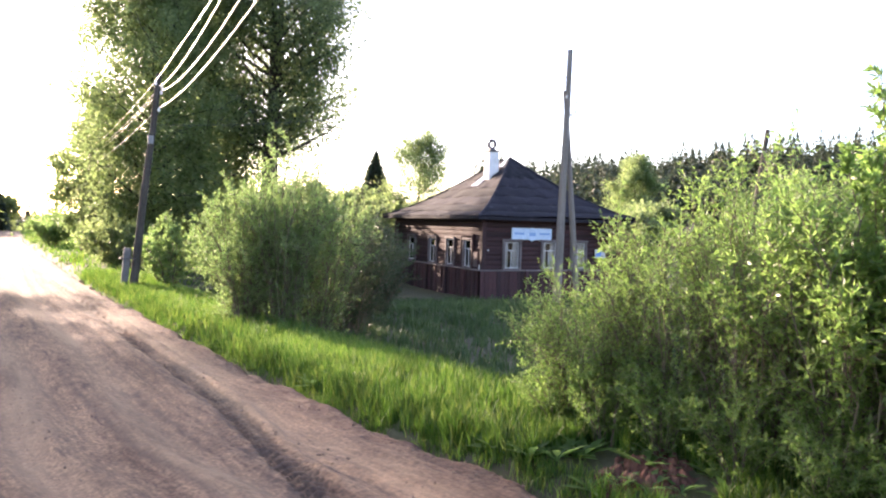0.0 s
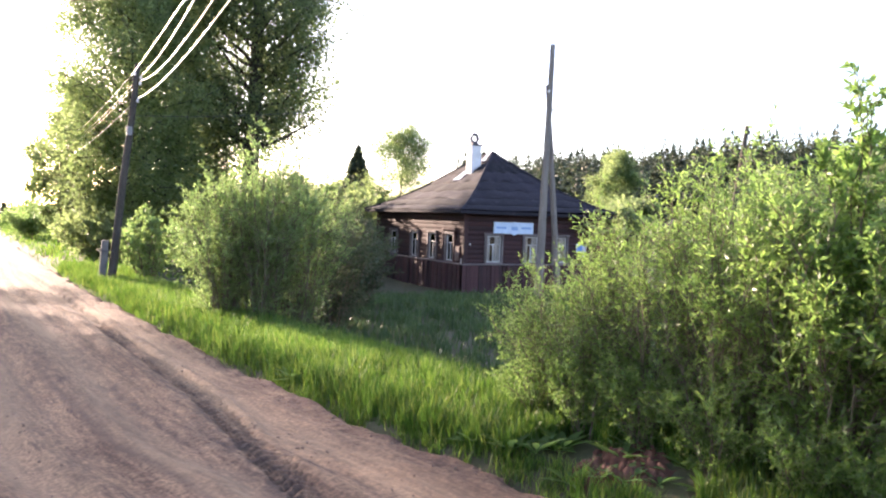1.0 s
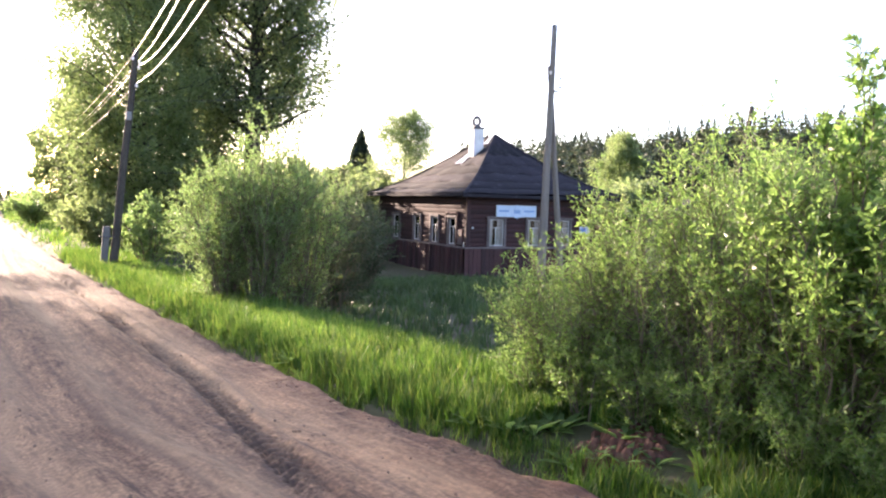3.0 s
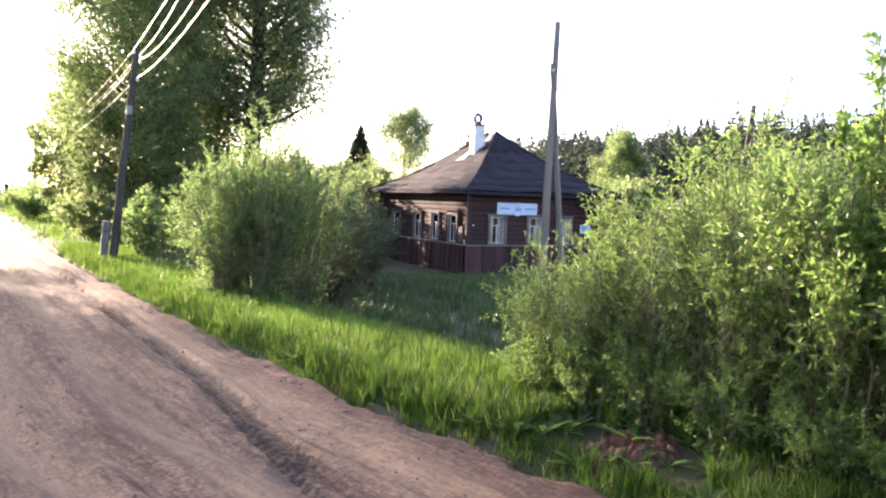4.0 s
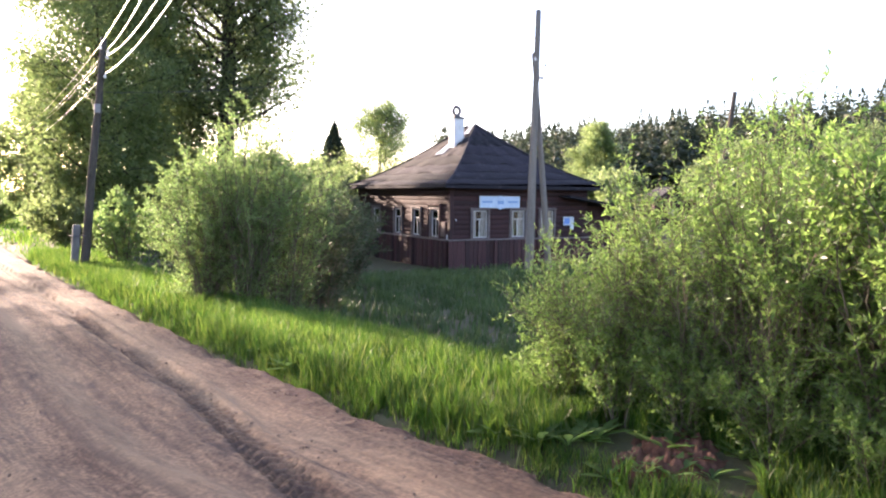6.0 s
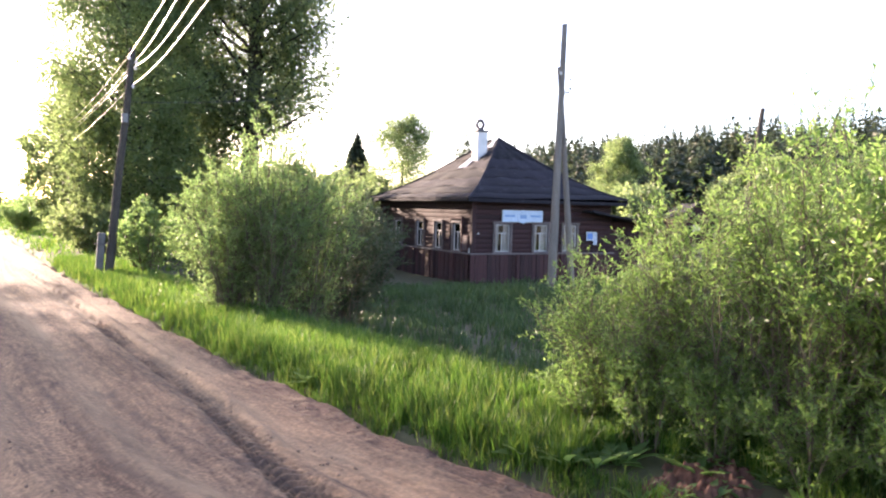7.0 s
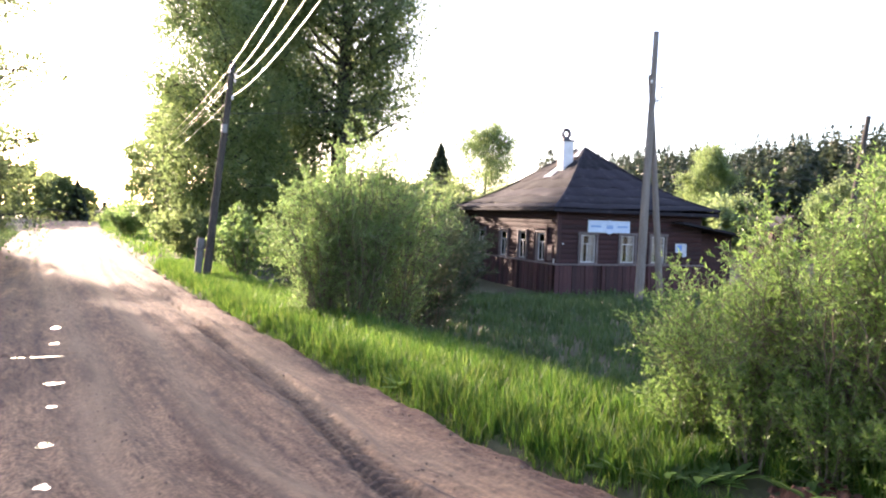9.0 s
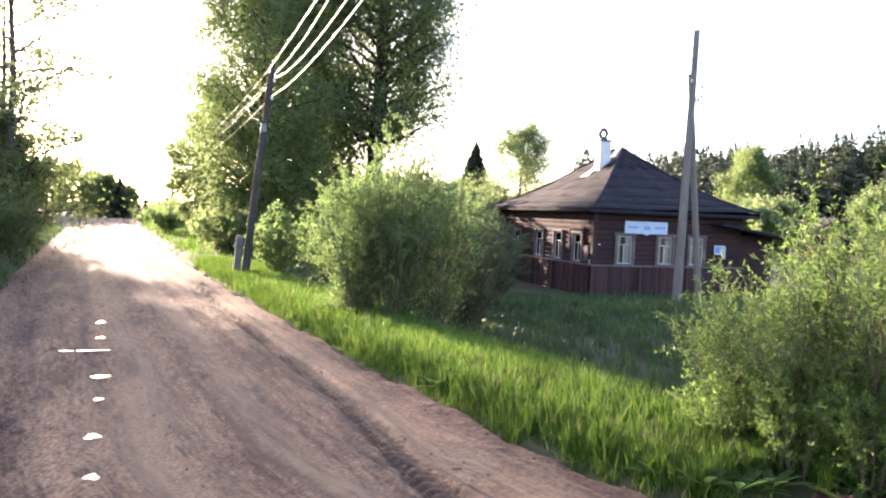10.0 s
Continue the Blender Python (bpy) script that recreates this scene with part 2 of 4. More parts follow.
def lumps(x, y, seed=0):
    """Smooth value noise between -1 and 1, one cell a unit."""
    xi, yi = np.floor(x).astype(np.int64), np.floor(y).astype(np.int64)
    fx, fy = x - xi, y - yi
    fx, fy = fx * fx * (3 - 2 * fx), fy * fy * (3 - 2 * fy)

    def at(i, j):
        h = (i * 374761393 + j * 668265263 + seed * 1442695041) & 0x7FFFFFFF
        h = ((h ^ (h >> 13)) * 1274126177) & 0x7FFFFFFF
        return ((h ^ (h >> 16)) & 0xFFFF) / 32767.5 - 1.0

    return (at(xi, yi) * (1 - fx) + at(xi + 1, yi) * fx) * (1 - fy) + (at(xi, yi + 1) * (1 - fx) + at(xi + 1, yi + 1) * fx) * fy


def land(x, y):
    x, y = np.asarray(x, float), np.asarray(y, float)
    u = x - right_edge(y) + 0.10 * wave(x, y, 2.1, 1) + 0.05 * wave(x, y, 6.3, 2)
    w = road_width(y)
    z = np.full(np.broadcast(x, y).shape, -0.30)
    z = z + 0.32 * step(u, -0.25, 0.35)
    z = z + 0.12 * step(u, 0.4, 1.2) * (1 - step(y, 8, 14))
    fall = 0.50 * step(u, 1.6, 3.0) + 0.40 * step(y, 20.0, 26.0) * step(u, 5.0, 10.0)
    z = z - fall * (1 - 0.5 * step(y, 32, 45))
    z = z + 0.40 * step(-u - w, -0.3, 0.8)
    z = z + 0.05 * wave(x, y, 0.5, 3) * step(np.abs(u + w / 2) - w / 2, 0.5, 3)
    z = z + 15 * step(x, 60, 170)
    z = z - 3.0 * step(y, 100, 150) * (1 - step(x, 0, 60))
    return z


def grid_coords(lo, hi, near_lo, near_hi, fine):
    a = np.arange(near_lo, near_hi + fine / 2, fine)
    out, s, v = [], fine, near_hi
    while v < hi:
        s *= 1.25
        v += s
        out.append(min(v, hi))
    back, s, v = [], fine, near_lo
    while v > lo:
        s *= 1.25
        v -= s
        back.append(max(v, lo))
    return np.concatenate([back[::-1], a, out])


def sheet(name, xs, ys, zf, material):
    X, Y = np.meshgrid(xs, ys)
    Z = zf(X, Y)
    nx, ny = len(xs), len(ys)
    i, j = np.meshgrid(np.arange(nx - 1), np.arange(ny - 1))
    a = (j * nx + i).ravel()
    f = np.stack([a, a + 1, a + nx + 1, a + nx], 1)
    return raw_mesh(name, np.stack([X, Y, Z], -1).reshape(-1, 3), f, material, True)


gx = grid_coords(-900, 1500, -7, 26, 0.22)
gy = grid_coords(-500, 1500, 0, 44, 0.22)
ground = tagged(new("ground", sheet("ground", gx, gy, land, M_SOIL)), "grassy ground falling from the road to the yard", "ground", kind="structure")

# the road: across it runs s from 0 at the right edge to 1 at the left one
PUDDLES = ((-0.33, 7.82, 0.065, 0.085), (-0.45, 8.94, 0.07, 0.10), (-0.56, 10.34, 0.055, 0.065), (-0.67, 11.48, 0.11, 0.085), (-0.98, 14.34, 0.07, 0.10), (-1.15, 15.97, 0.09, 0.16), (-1.22, 13.25, 0.42, 0.05))
TREAD_Y = (2, 7.2, 10.1, 13.5, 20, 30)
TREAD_X = (2.75, 2.26, 2.10, 1.62, 0.75, -0.6)


def groove(v, at, wide):
    return np.exp(-((v - at) / wide) ** 2)


def road_z(x, y):
    u = x - right_edge(y)
    z = np.full(x.shape, ROAD_Z)
    near = 1 - step(y, 20, 40)
    for at, wide, deep in ((-1.0, 0.35, 0.03), (-1.55, 0.12, 0.035), (-1.95, 0.20, 0.05), (-2.75, 0.25, 0.045), (-3.5, 0.20, 0.06), (-3.95, 0.1, 0.035), (-4.5, 0.22, 0.06)):
        z = z - deep * groove(u + 0.12 * np.sin(y * 0.35 + at), at, wide)
        z = z + 0.5 * deep * groove(u + 0.12 * np.sin(y * 0.35 + at), at + wide * 1.7, wide * 0.6)
    # tyre tread: a pressed band with cross bars, and the ridge that it threw up
    c = x - np.interp(y, TREAD_Y, TREAD_X)
    press = 0.35 + 0.65 * step(lumps(y * 0.9, 0 * y + 3, 12), -0.5, 0.4)
    bars = press * np.sign(np.sin((y + 1.1 * np.abs(c)) * 2 * np.pi / 0.14))
    z = z + near * np.where(np.abs(c) < 0.14, -0.030 + 0.019 * bars, 0)
    z = z + near * 0.028 * groove(c, 0.22, 0.06) * (1 + 0.7 * lumps(x * 6, y * 5, 5))
    z = z + 0.014 * lumps(u * 1.2, y * 0.35, 7) + near * (0.009 * lumps(u * 5, y * 0.35, 8) + 0.006 * lumps(u * 14, y * 0.9, 9) + 0.007 * lumps(x * 18, y * 14, 10) * step(lumps(x * 1.3, y * 0.6, 15), -0.3, 0.5))
    rough = groove(u + 0.1 * np.sin(y * 0.6), -4.9, 0.5) + 0.3 * groove(u, -0.25, 0.3)
    z = z + 0.045 * rough * (lumps(x * 4, y * 3, 4) + 0.8 * lumps(x * 11, y * 10, 6) * near + 0.4 * lumps(x * 25, y * 25, 3) * near)
    flat = np.zeros(x.shape)
    for px, py, rx, ry in PUDDLES:
        flat = np.maximum(flat, 1 - step(np.hypot((x - px) / (rx * 1.5), (y - py) / (ry * 1.5)), 0.75, 1.25))
    z = z * (1 - flat) + flat * (ROAD_Z - 0.035)
    z = z - 3.0 * step(y, 100, 150)
    ragged = u + 0.13 * lumps(x * 1.4, y * 1.4, 25) + 0.07 * lumps(x * 5, y * 5, 26)
    z = z - 0.25 * step(ragged, -0.22, 0.22) - 0.22 * step(-u - road_width(y), 0.0, 0.5)
    return z


def road_mesh():
    ys = np.concatenate([np.arange(-40, 3, 0.5), np.arange(3, 5, 0.05), np.arange(5, 12.5, 0.024), np.arange(12.5, 16, 0.05), np.arange(16, 30, 0.12), np.arange(30, 160, 1.0)])
    ss = np.linspace(-0.07, 1.07, 200)
    Y, S = np.meshgrid(ys, ss, indexing="ij")
    X = right_edge(Y) - S * road_width(Y)
    Z = road_z(X, Y)
    ny, ns = Y.shape
    i, j = np.meshgrid(np.arange(ns - 1), np.arange(ny - 1))
    a = (j * ns + i).ravel()
    me = raw_mesh("road", np.stack([X, Y, Z], -1).reshape(-1, 3), np.stack([a, a + ns, a + ns + 1, a + 1], 1), M_ROAD, True)
    # across and along the road in metres, for the streaks that wheels leave
    uv = me.uv_layers.new(name="along")
    flat = np.stack([S * road_width(Y), Y], -1).reshape(-1, 2)
    idx = np.empty(len(me.loops), dtype=np.int32)
    me.loops.foreach_get("vertex_index", idx)
    uv.data.foreach_set("uv", flat[idx].astype(np.float32).ravel())
    # damp soil pressed up along the tyre track; darker rut lines and left-hand patches; redder beside the verge
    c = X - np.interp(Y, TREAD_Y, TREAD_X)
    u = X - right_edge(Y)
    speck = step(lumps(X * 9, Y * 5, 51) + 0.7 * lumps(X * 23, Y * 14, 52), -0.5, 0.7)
    damp_dark = 0.75 * groove(c + 0.10, 0, 0.26) * speck + 0.6 * groove(c + 1.0 + 0.1 * np.sin(Y * 0.5), 0, 0.13) * speck * step(lumps(Y * 0.7, 0 * Y, 53), -0.4, 0.3)
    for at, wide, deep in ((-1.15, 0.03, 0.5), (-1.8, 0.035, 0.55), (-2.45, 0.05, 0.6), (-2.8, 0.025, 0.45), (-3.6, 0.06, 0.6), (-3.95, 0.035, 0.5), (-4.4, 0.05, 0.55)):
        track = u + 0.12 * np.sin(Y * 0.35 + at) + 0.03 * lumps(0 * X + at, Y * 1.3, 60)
        damp_dark += deep * groove(track, at, wide) * step(lumps(0 * X + 3 * at, Y * 0.45, 61) + 0.5 * lumps(X * 12, Y * 6, 62), -0.5, 0.4)
    damp_dark += 0.55 * groove(u + 4.3, 0, 0.5) * step(lumps(X * 2.2, Y * 0.6, 54) + 0.5 * lumps(X * 8, Y * 3, 55), -0.2, 0.5)
    red = groove(u + 0.1, 0, 0.45) * (0.35 + 0.5 * step(lumps(X * 3, Y * 2, 56), -0.4, 0.6)) * (1 - 0.6 * step(Y, 8, 14))
    # smooth pale strips of packed sand between the wheel tracks
    swing = 0.12 * np.sin(Y * 0.31) + 0.06 * lumps(0 * X, Y * 0.6, 57)
    pale = 0.55 * groove(u + swing, -0.85, 0.3) + 0.75 * groove(u + swing, -2.15, 0.2) + 0.6 * groove(u + swing, -3.25, 0.3)
    pale = pale * (0.4 + 0.6 * step(lumps(u * 4, Y * 0.5, 58) + 0.6 * lumps(u * 15, Y * 2.5, 59), -0.6, 0.5))
    for layer, val in (("damp_dark", damp_dark), ("pale", pale), ("red", red)):
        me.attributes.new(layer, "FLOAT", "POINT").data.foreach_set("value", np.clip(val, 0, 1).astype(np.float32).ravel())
    return me


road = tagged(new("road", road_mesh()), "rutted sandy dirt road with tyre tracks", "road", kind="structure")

for px, py, rx, ry in PUDDLES:
    a = np.linspace(0, 2 * np.pi, 22, endpoint=False)
    k = 1 + 0.16 * np.sin(3 * a + px * 9) + 0.1 * np.sin(5 * a + py)
    ring = np.stack([rx * k * np.cos(a), ry * k * np.sin(a), 0 * a], -1)
    v = np.concatenate([[[0, 0, 0]], ring])
    f = [(0, 1 + i, 1 + (i + 1) % 22) for i in range(22)]
    p = tagged(new("puddle", raw_mesh("puddle", v, f, M_WATER)), "small muddy puddle in a wheel rut of the dirt road", "puddle", "puddles in the rut")
    p.location = (px, py, ROAD_Z - 0.022)


# ---- the house ----
HX, HY, HZ = 15.36, 26.9, -0.85
LX, LY = 7.15, 9.6            # wall lengths along x and y
EAVE, BELT, TOP = 3.42, 1.20, 6.35

house = tagged(new("house"), "dark red-brown log house with a hipped roof and a whitewashed chimney", "house")
house.location = (HX, HY, HZ)


def wall_logs(name, length, openings, along_y, thick=0.2, low=1.2, high=3.4):
    """A wall of round-faced logs with real openings; openings: (from, to, sill, head)."""
    turn = Matrix.Rotation(radians(90), 4, "Z") @ Matrix.Diagonal((1, -1, 1, 1)) if along_y else Matrix()
    bm = bmesh.new()
    # inner leaf with the openings left out
    cuts = sorted(openings)
    at = 0.05
    for a, b, sill, head in cuts:
        box_into(bm, (at, 0.12, 0.05), (a, 0.3, high), 0, turn)
        box_into(bm, (a, 0.12, 0.05), (b, 0.3, sill), 0, turn)
        box_into(bm, (a, 0.12, head), (b, 0.3, high), 0, turn)
        at = b
    box_into(bm, (at, 0.12, 0.05), (length, 0.3, high), 0, turn)
    wall = part(name, bm, M_LOG, house)
    course = 0.2
    k = int(round((high - low) / course))
    cache = {}
    for i in range(k):
        z0 = low + i * course
        z1 = z0 + course
        runs, at = [], 0.0
        for a, b, sill, head in cuts:
            if z1 > sill + 0.02 and z0 < head - 0.02:
                runs.append((at, a))
                at = b
        runs.append((at, length))
        for a, b in runs:
            key = round(b - a, 3)
            if key not in cache:
                n = 5
                ang = np.linspace(-1.25, 1.25, n)
                v = []
                for xx in (0.0, b - a):
                    for t in ang:
                        v.append((xx, 0.055 - 0.045 * math.cos(t), course / 2 + 0.105 * math.sin(t)))
                f = [(j, j + 1, n + j + 1, n + j) for j in range(n - 1)]
                cache[key] = raw_mesh("log", v, f, M_LOG, True)
            piece("log", cache[key], wall, m=turn @ Matrix.Translation((a, 0, z0 + rng.normal() * 0.006)))
    return wall


FRONT_W = [(1.06, 1.78), (2.98, 3.68), (4.52, 5.22)]
SIDE_W = [(0.95, 1.6), (2.62, 3.3), (4.45, 5.15), (6.85, 7.6)]
SILL, HEAD = 1.28, 2.40
wall_logs("wall", LX, [(a, b, SILL, HEAD) for a, b in FRONT_W], False)
wall_logs("wall", LY, [(a, b, SILL, HEAD) for a, b in SIDE_W], True)
bm = box((0.05, LY - 0.25, 0.05), (LX, LY, 3.4))
part("wall", bm, M_LOG, house)
bm = box((LX - 0.25, 0.3, 0.05), (LX, LY - 0.25, 3.4))
part("wall", bm, M_LOG, house)
part("floor", box((0.3, 0.3, 1.0), (LX - 0.26, LY - 0.26, 1.05)), M_PLANK, house)
part("ceiling", box((0.3, 0.3, 3.25), (LX - 0.26, LY - 0.26, 3.3)), M_PLANK, house)
part("corner_board", box((-0.05, -0.05, 0.0), (0.13, 0.13, 3.35)), M_PLANK, house)


def window(a, b, sill, head, along_y, curtain):
    """A casement in its opening: casing, sash bars, glass and a net curtain behind."""
    turn = Matrix.Rotation(radians(90), 4, "Z") @ Matrix.Diagonal((1, -1, 1, 1)) if along_y else Matrix()
    w = new("window")
    w.parent = house
    bm = bmesh.new()
    c = 0.10
    for lo, hi in (((a - c, -0.06, sill - 0.08), (a, 0.02, head + 0.02)), ((b, -0.06, sill - 0.08), (b + c, 0.02, head + 0.02)),
                   ((a - c - 0.03, -0.08, head + 0.02), (b + c + 0.03, 0.02, head + 0.12)), ((a, -0.06, sill - 0.08), (b, 0.02, sill))):
        box_into(bm, lo, hi, 0.008, turn)
    part("casing", bm, M_CASING, w)
    bm = bmesh.new()
    e = 0.045
    mid = (a + b) / 2
    cross = sill + (head - sill) * 0.66
    for lo, hi in (((a, 0.02, sill), (a + e, 0.08, head)), ((b - e, 0.02, sill), (b, 0.08, head)), ((a + e, 0.02, head - e), (b - e, 0.08, head)),
                   ((a + e, 0.02, sill), (b - e, 0.08, sill + e)), ((a + e, 0.025, cross), (b - e, 0.075, cross + e)), ((mid - e / 2, 0.027, sill + e), (mid + e / 2, 0.073, cross))):
        box_into(bm, lo, hi, 0.005, turn)
    part("sash", bm, M_WHITE, w)
    for x0, x1, z0, z1 in ((a + e, mid - e / 2, sill + e, cross), (mid + e / 2, b - e, sill + e, cross), (a + e, b - e, cross + e, head - e)):
        part("pane", box((x0, 0.046, z0), (x1, 0.052, z1), 0, turn), M_PANE, w)
    # a hanging with folds
    n = 40
    xs = np.linspace(a - 0.05, b + 0.05, n)
    dep = 0.15 + 0.02 * np.sin(np.arange(n) * 1.25) + 0.01 * np.sin(np.arange(n) * 0.5)
    lowz = sill + (0.0 if curtain == 2 else 0.02)
    gap = np.abs(xs - mid) < (0.10 if curtain == 1 else 0.05)
    v = [(x, d, zz) for zz in (lowz, head + 0.05) for x, d in zip(xs, dep)]
    f = [(i, i + 1, n + i + 1, n + i) for i in range(n - 1) if not gap[i]]
    vv = np.array([turn @ Vector(q) for q in v])
    piece("curtain", raw_mesh("curtain", vv, f, M_CURTAIN, True), w, "pale net curtain with folds")
    return w


M_PANE, tree_, b_ = nodes_of("thin_pane")
gl = tree_.nodes.new("ShaderNodeBsdfGlossy")
gl.inputs["Roughness"].default_value = 0.04
tp = tree_.nodes.new("ShaderNodeBsdfTransparent")
fr = tree_.nodes.new("ShaderNodeFresnel")
fr.inputs["IOR"].default_value = 1.6
mx = tree_.nodes.new("ShaderNodeMixShader")
tree_.links.new(fr.outputs[0], mx.inputs[0])
tree_.links.new(tp.outputs[0], mx.inputs[1])
tree_.links.new(gl.outputs[0], mx.inputs[2])
tree_.links.new(mx.outputs[0], tree_.nodes["Material Output"].inputs["Surface"])

for i, (a, b) in enumerate(FRONT_W):
    window(a, b, SILL, HEAD, False, (1, 1, 0)[i])
for i, (a, b) in enumerate(SIDE_W):
    window(a, b, SILL, HEAD, True, (0, 1, 0, 1)[i])

# louvred shutter panel by the corner of the side wall
sh = part("shutter", box((-0.05, 0.30, 1.30), (0.0, 0.72, 1.95)), M_PLANK, house)
for i in range(7):
    part("slat", box((-0.075, 0.33, 1.34 + i * 0.085), (-0.045, 0.69, 1.385 + i * 0.085), 0.004), M_CASING, sh)
part("post", box((-0.09, 0.74, 1.1), (0.0, 0.82, 2.62)), M_PLANK, house, "dark upright board")
part("post", box((-0.09, 1.75, 1.1), (0.0, 1.83, 2.62)), M_PLANK, house, "dark upright board")
part("head_board", box((-0.09, 0.70, 2.58), (-0.002, 1.87, 2.68)), M_PLANK, house)
part("enamel_plate", box((-0.02, 0.10, 1.18), (-0.055, 0.22, 1.42), 0.003), M_WHITE, house, "small white plate at the corner")
part("enamel_plate", box((0.22, -0.03, 2.0), (0.30, -0.008, 2.06), 0.002), M_WHITE, house, "small white plate on the wall")

# belt rail and the boarded skirt below it
part("belt_rail", box((-0.22, -0.22, BELT - 0.03), (LX + 0.05, 0.0, BELT + 0.03), 0.01), M_CASING, house, "weathered grey rail along the wall")
part("belt_rail", box((-0.22, 0.003, BELT - 0.03), (0.0, LY, BELT + 0.03), 0.01), M_CASING, house, "weathered grey rail along the wall")
skirt = [bm_mesh("plank", box((0, -0.018, -0.25), (0.19, 0.018, BELT - 0.035), 0.006), M_PLANK) for _ in range(3)]
for i in range(36):
    piece("plank", skirt[i % 3], house, m=pose(-0.17 + i * 0.2, -0.16 + rng.normal() * 0.012, 0, rng.normal() * 0.8, rng.normal() * 0.6, rng.normal() * 2))
for i in range(48):
    piece("plank", skirt[i % 3], house, m=pose(-0.16 + rng.normal() * 0.012, 0.03 + i * 0.2, 0, rng.normal() * 0.8, rng.normal() * 0.6, 90 + rng.normal() * 2))
post_me = bm_mesh("post", box((-0.06, -0.05, -0.25), (0.06, 0.05, BELT - 0.03), 0.012), M_PLANK)
for y in (1.15, 2.9, 4.9, 6.6):
    piece("post", post_me, house, m=pose(-0.235, y, 0, 0, 0, 90))
for x in (2.05, 4.3):
    piece("post", post_me, house, m=pose(x, -0.225, 0))

# hipped roof: bell-shaped hips, each face laid in overlapping strips of felt
OVER = 0.50
APEX = np.array((4.0, 4.75, TOP + 0.05))
CORN = np.array([(-OVER, -OVER, EAVE), (LX + OVER, -OVER, EAVE + 0.1), (LX + OVER, LY + OVER, EAVE), (-OVER, LY + OVER, EAVE + 0.02)])
RIDGE = [APEX + (0, -0.12, 0), APEX + (0, -0.12, 0), APEX + (0, 0.6, -0.03), APEX + (0, 0.6, -0.03)]
roof = new("roof")
roof.parent = house


def roof_point(k, s, t):
    """k: face; s: along the eave 0..1; t: up the slope 0..1, with the slope flaring out at the eave."""
    a, b = CORN[k], CORN[(k + 1) % 4]
    ra, rb = RIDGE[k], RIDGE[(k + 1) % 4]
    p = (a + (b - a) * s) * (1 - t) + (ra + (rb - ra) * s) * t
    p = p.copy()
    p[2] -= 0.40 * math.sin(math.pi * t) ** 0.85 * (1 - 0.5 * t) - 0.05 * math.sin(9 * s + 3 * k) * (1 - t) * t
    return p


for k in range(4):
    rows = 7
    for i in range(rows):
        t0, t1 = i / rows, min(1.0, (i + 1.12) / rows)
        n = 22
        v = []
        for s in np.linspace(0, 1, n):
            wob = 0.012 * math.sin(s * 23 + i * 2.1 + k) + rng.normal() * 0.006
            lowp = roof_point(k, s, max(0, t0 - (0.012 + wob if 0 < i else 0)))
            highp = roof_point(k, s, t1)
            lift = 0.065 + 0.018 * math.sin(s * 17 + i * 1.7 + k * 2)
            v += [lowp + (0, 0, lift), highp + (0, 0, 0.012), lowp + (0, 0, lift - 0.03)]
        f = []
        for j in range(n - 1):
            c = 3 * j
            f += [(c, c + 3, c + 4, c + 1), (c + 2, c + 5, c + 3, c)]
        piece("roofing_strip", raw_mesh("roofing_strip", np.array(v), f, M_ROOF), roof)
    # hip cap along the left-hand hip of each face
    pts = [roof_point(k, 0, t) + (0, 0, 0.05) for t in np.linspace(0, 1, 14)]
    piece("hip_cap", tube_mesh("hip_cap", [(pts, [0.055] * 14)], M_ROOF, 6), roof)
bm = bmesh.new()
for a, b in zip(CORN, np.roll(CORN, -1, 0)):
    d = Vector(b - a)
    m = Matrix.Translation(Vector(a) - Vector((0, 0, 0.10))) @ Matrix.Rotation(math.atan2(d.y, d.x), 4, "Z")
    box_into(bm, (0.02, 0.0, -0.02), (d.length - 0.02, 0.035, 0.12), 0.005, m)
part("fascia", bm, M_ROOF, roof)
part("soffit", box((-OVER + 0.05, -OVER + 0.05, EAVE - 0.09), (LX + OVER - 0.05, LY + OVER - 0.05, EAVE - 0.05), 0), M_LOG, roof)

# chimney with a ring-shaped cowl, and sheet metal round its foot
chim = new("chimney")
chim.parent = house
cx, cy = 2.85, 4.45
part("shaft", box((cx - 0.27, cy - 0.27, 4.6), (cx + 0.27, cy + 0.27, 6.62), 0.02), M_CHIMNEY, chim)
part("cap", box((cx - 0.32, cy - 0.32, 6.62), (cx + 0.32, cy + 0.32, 6.70), 0.015), M_COWL, chim, "dark metal cap")
bm = bmesh.new()
box_into(bm, (cx - 0.16, cy - 0.13, 6.70), (cx + 0.16, cy + 0.13, 6.78), 0.01)
part("neck", bm, M_COWL, chim)
ang = np.linspace(0, 2 * np.pi, 25)
ring = [(cx + 0.14 * math.cos(t), cy - 0.06 * math.cos(t), 6.98 + 0.20 * math.sin(t)) for t in ang]
piece("cowl", tube_mesh("cowl", [(ring, [0.085] * 25)], M_COWL, 8), chim, "dark ring-shaped cowl")


def on_left(s, t, up):
    return roof_point(3, s, t) + (0, 0, up)


for s0, s1, t0, t1 in ((0.44, 0.60, 0.58, 0.78), (0.62, 0.86, 0.86, 0.97)):
    g = [[on_left(s, t, 0.085) for s in np.linspace(s0, s1, 5)] for t in np.linspace(t0, t1, 5)]
    v = np.array(g).reshape(-1, 3)
    f = [(5 * i + j, 5 * i + j + 1, 5 * i + j + 6, 5 * i + j + 5) for i in range(4) for j in range(4)]
    piece("flashing", raw_mesh("flashing", v, f, M_TIN), roof, "pale grey sheet-metal patch")

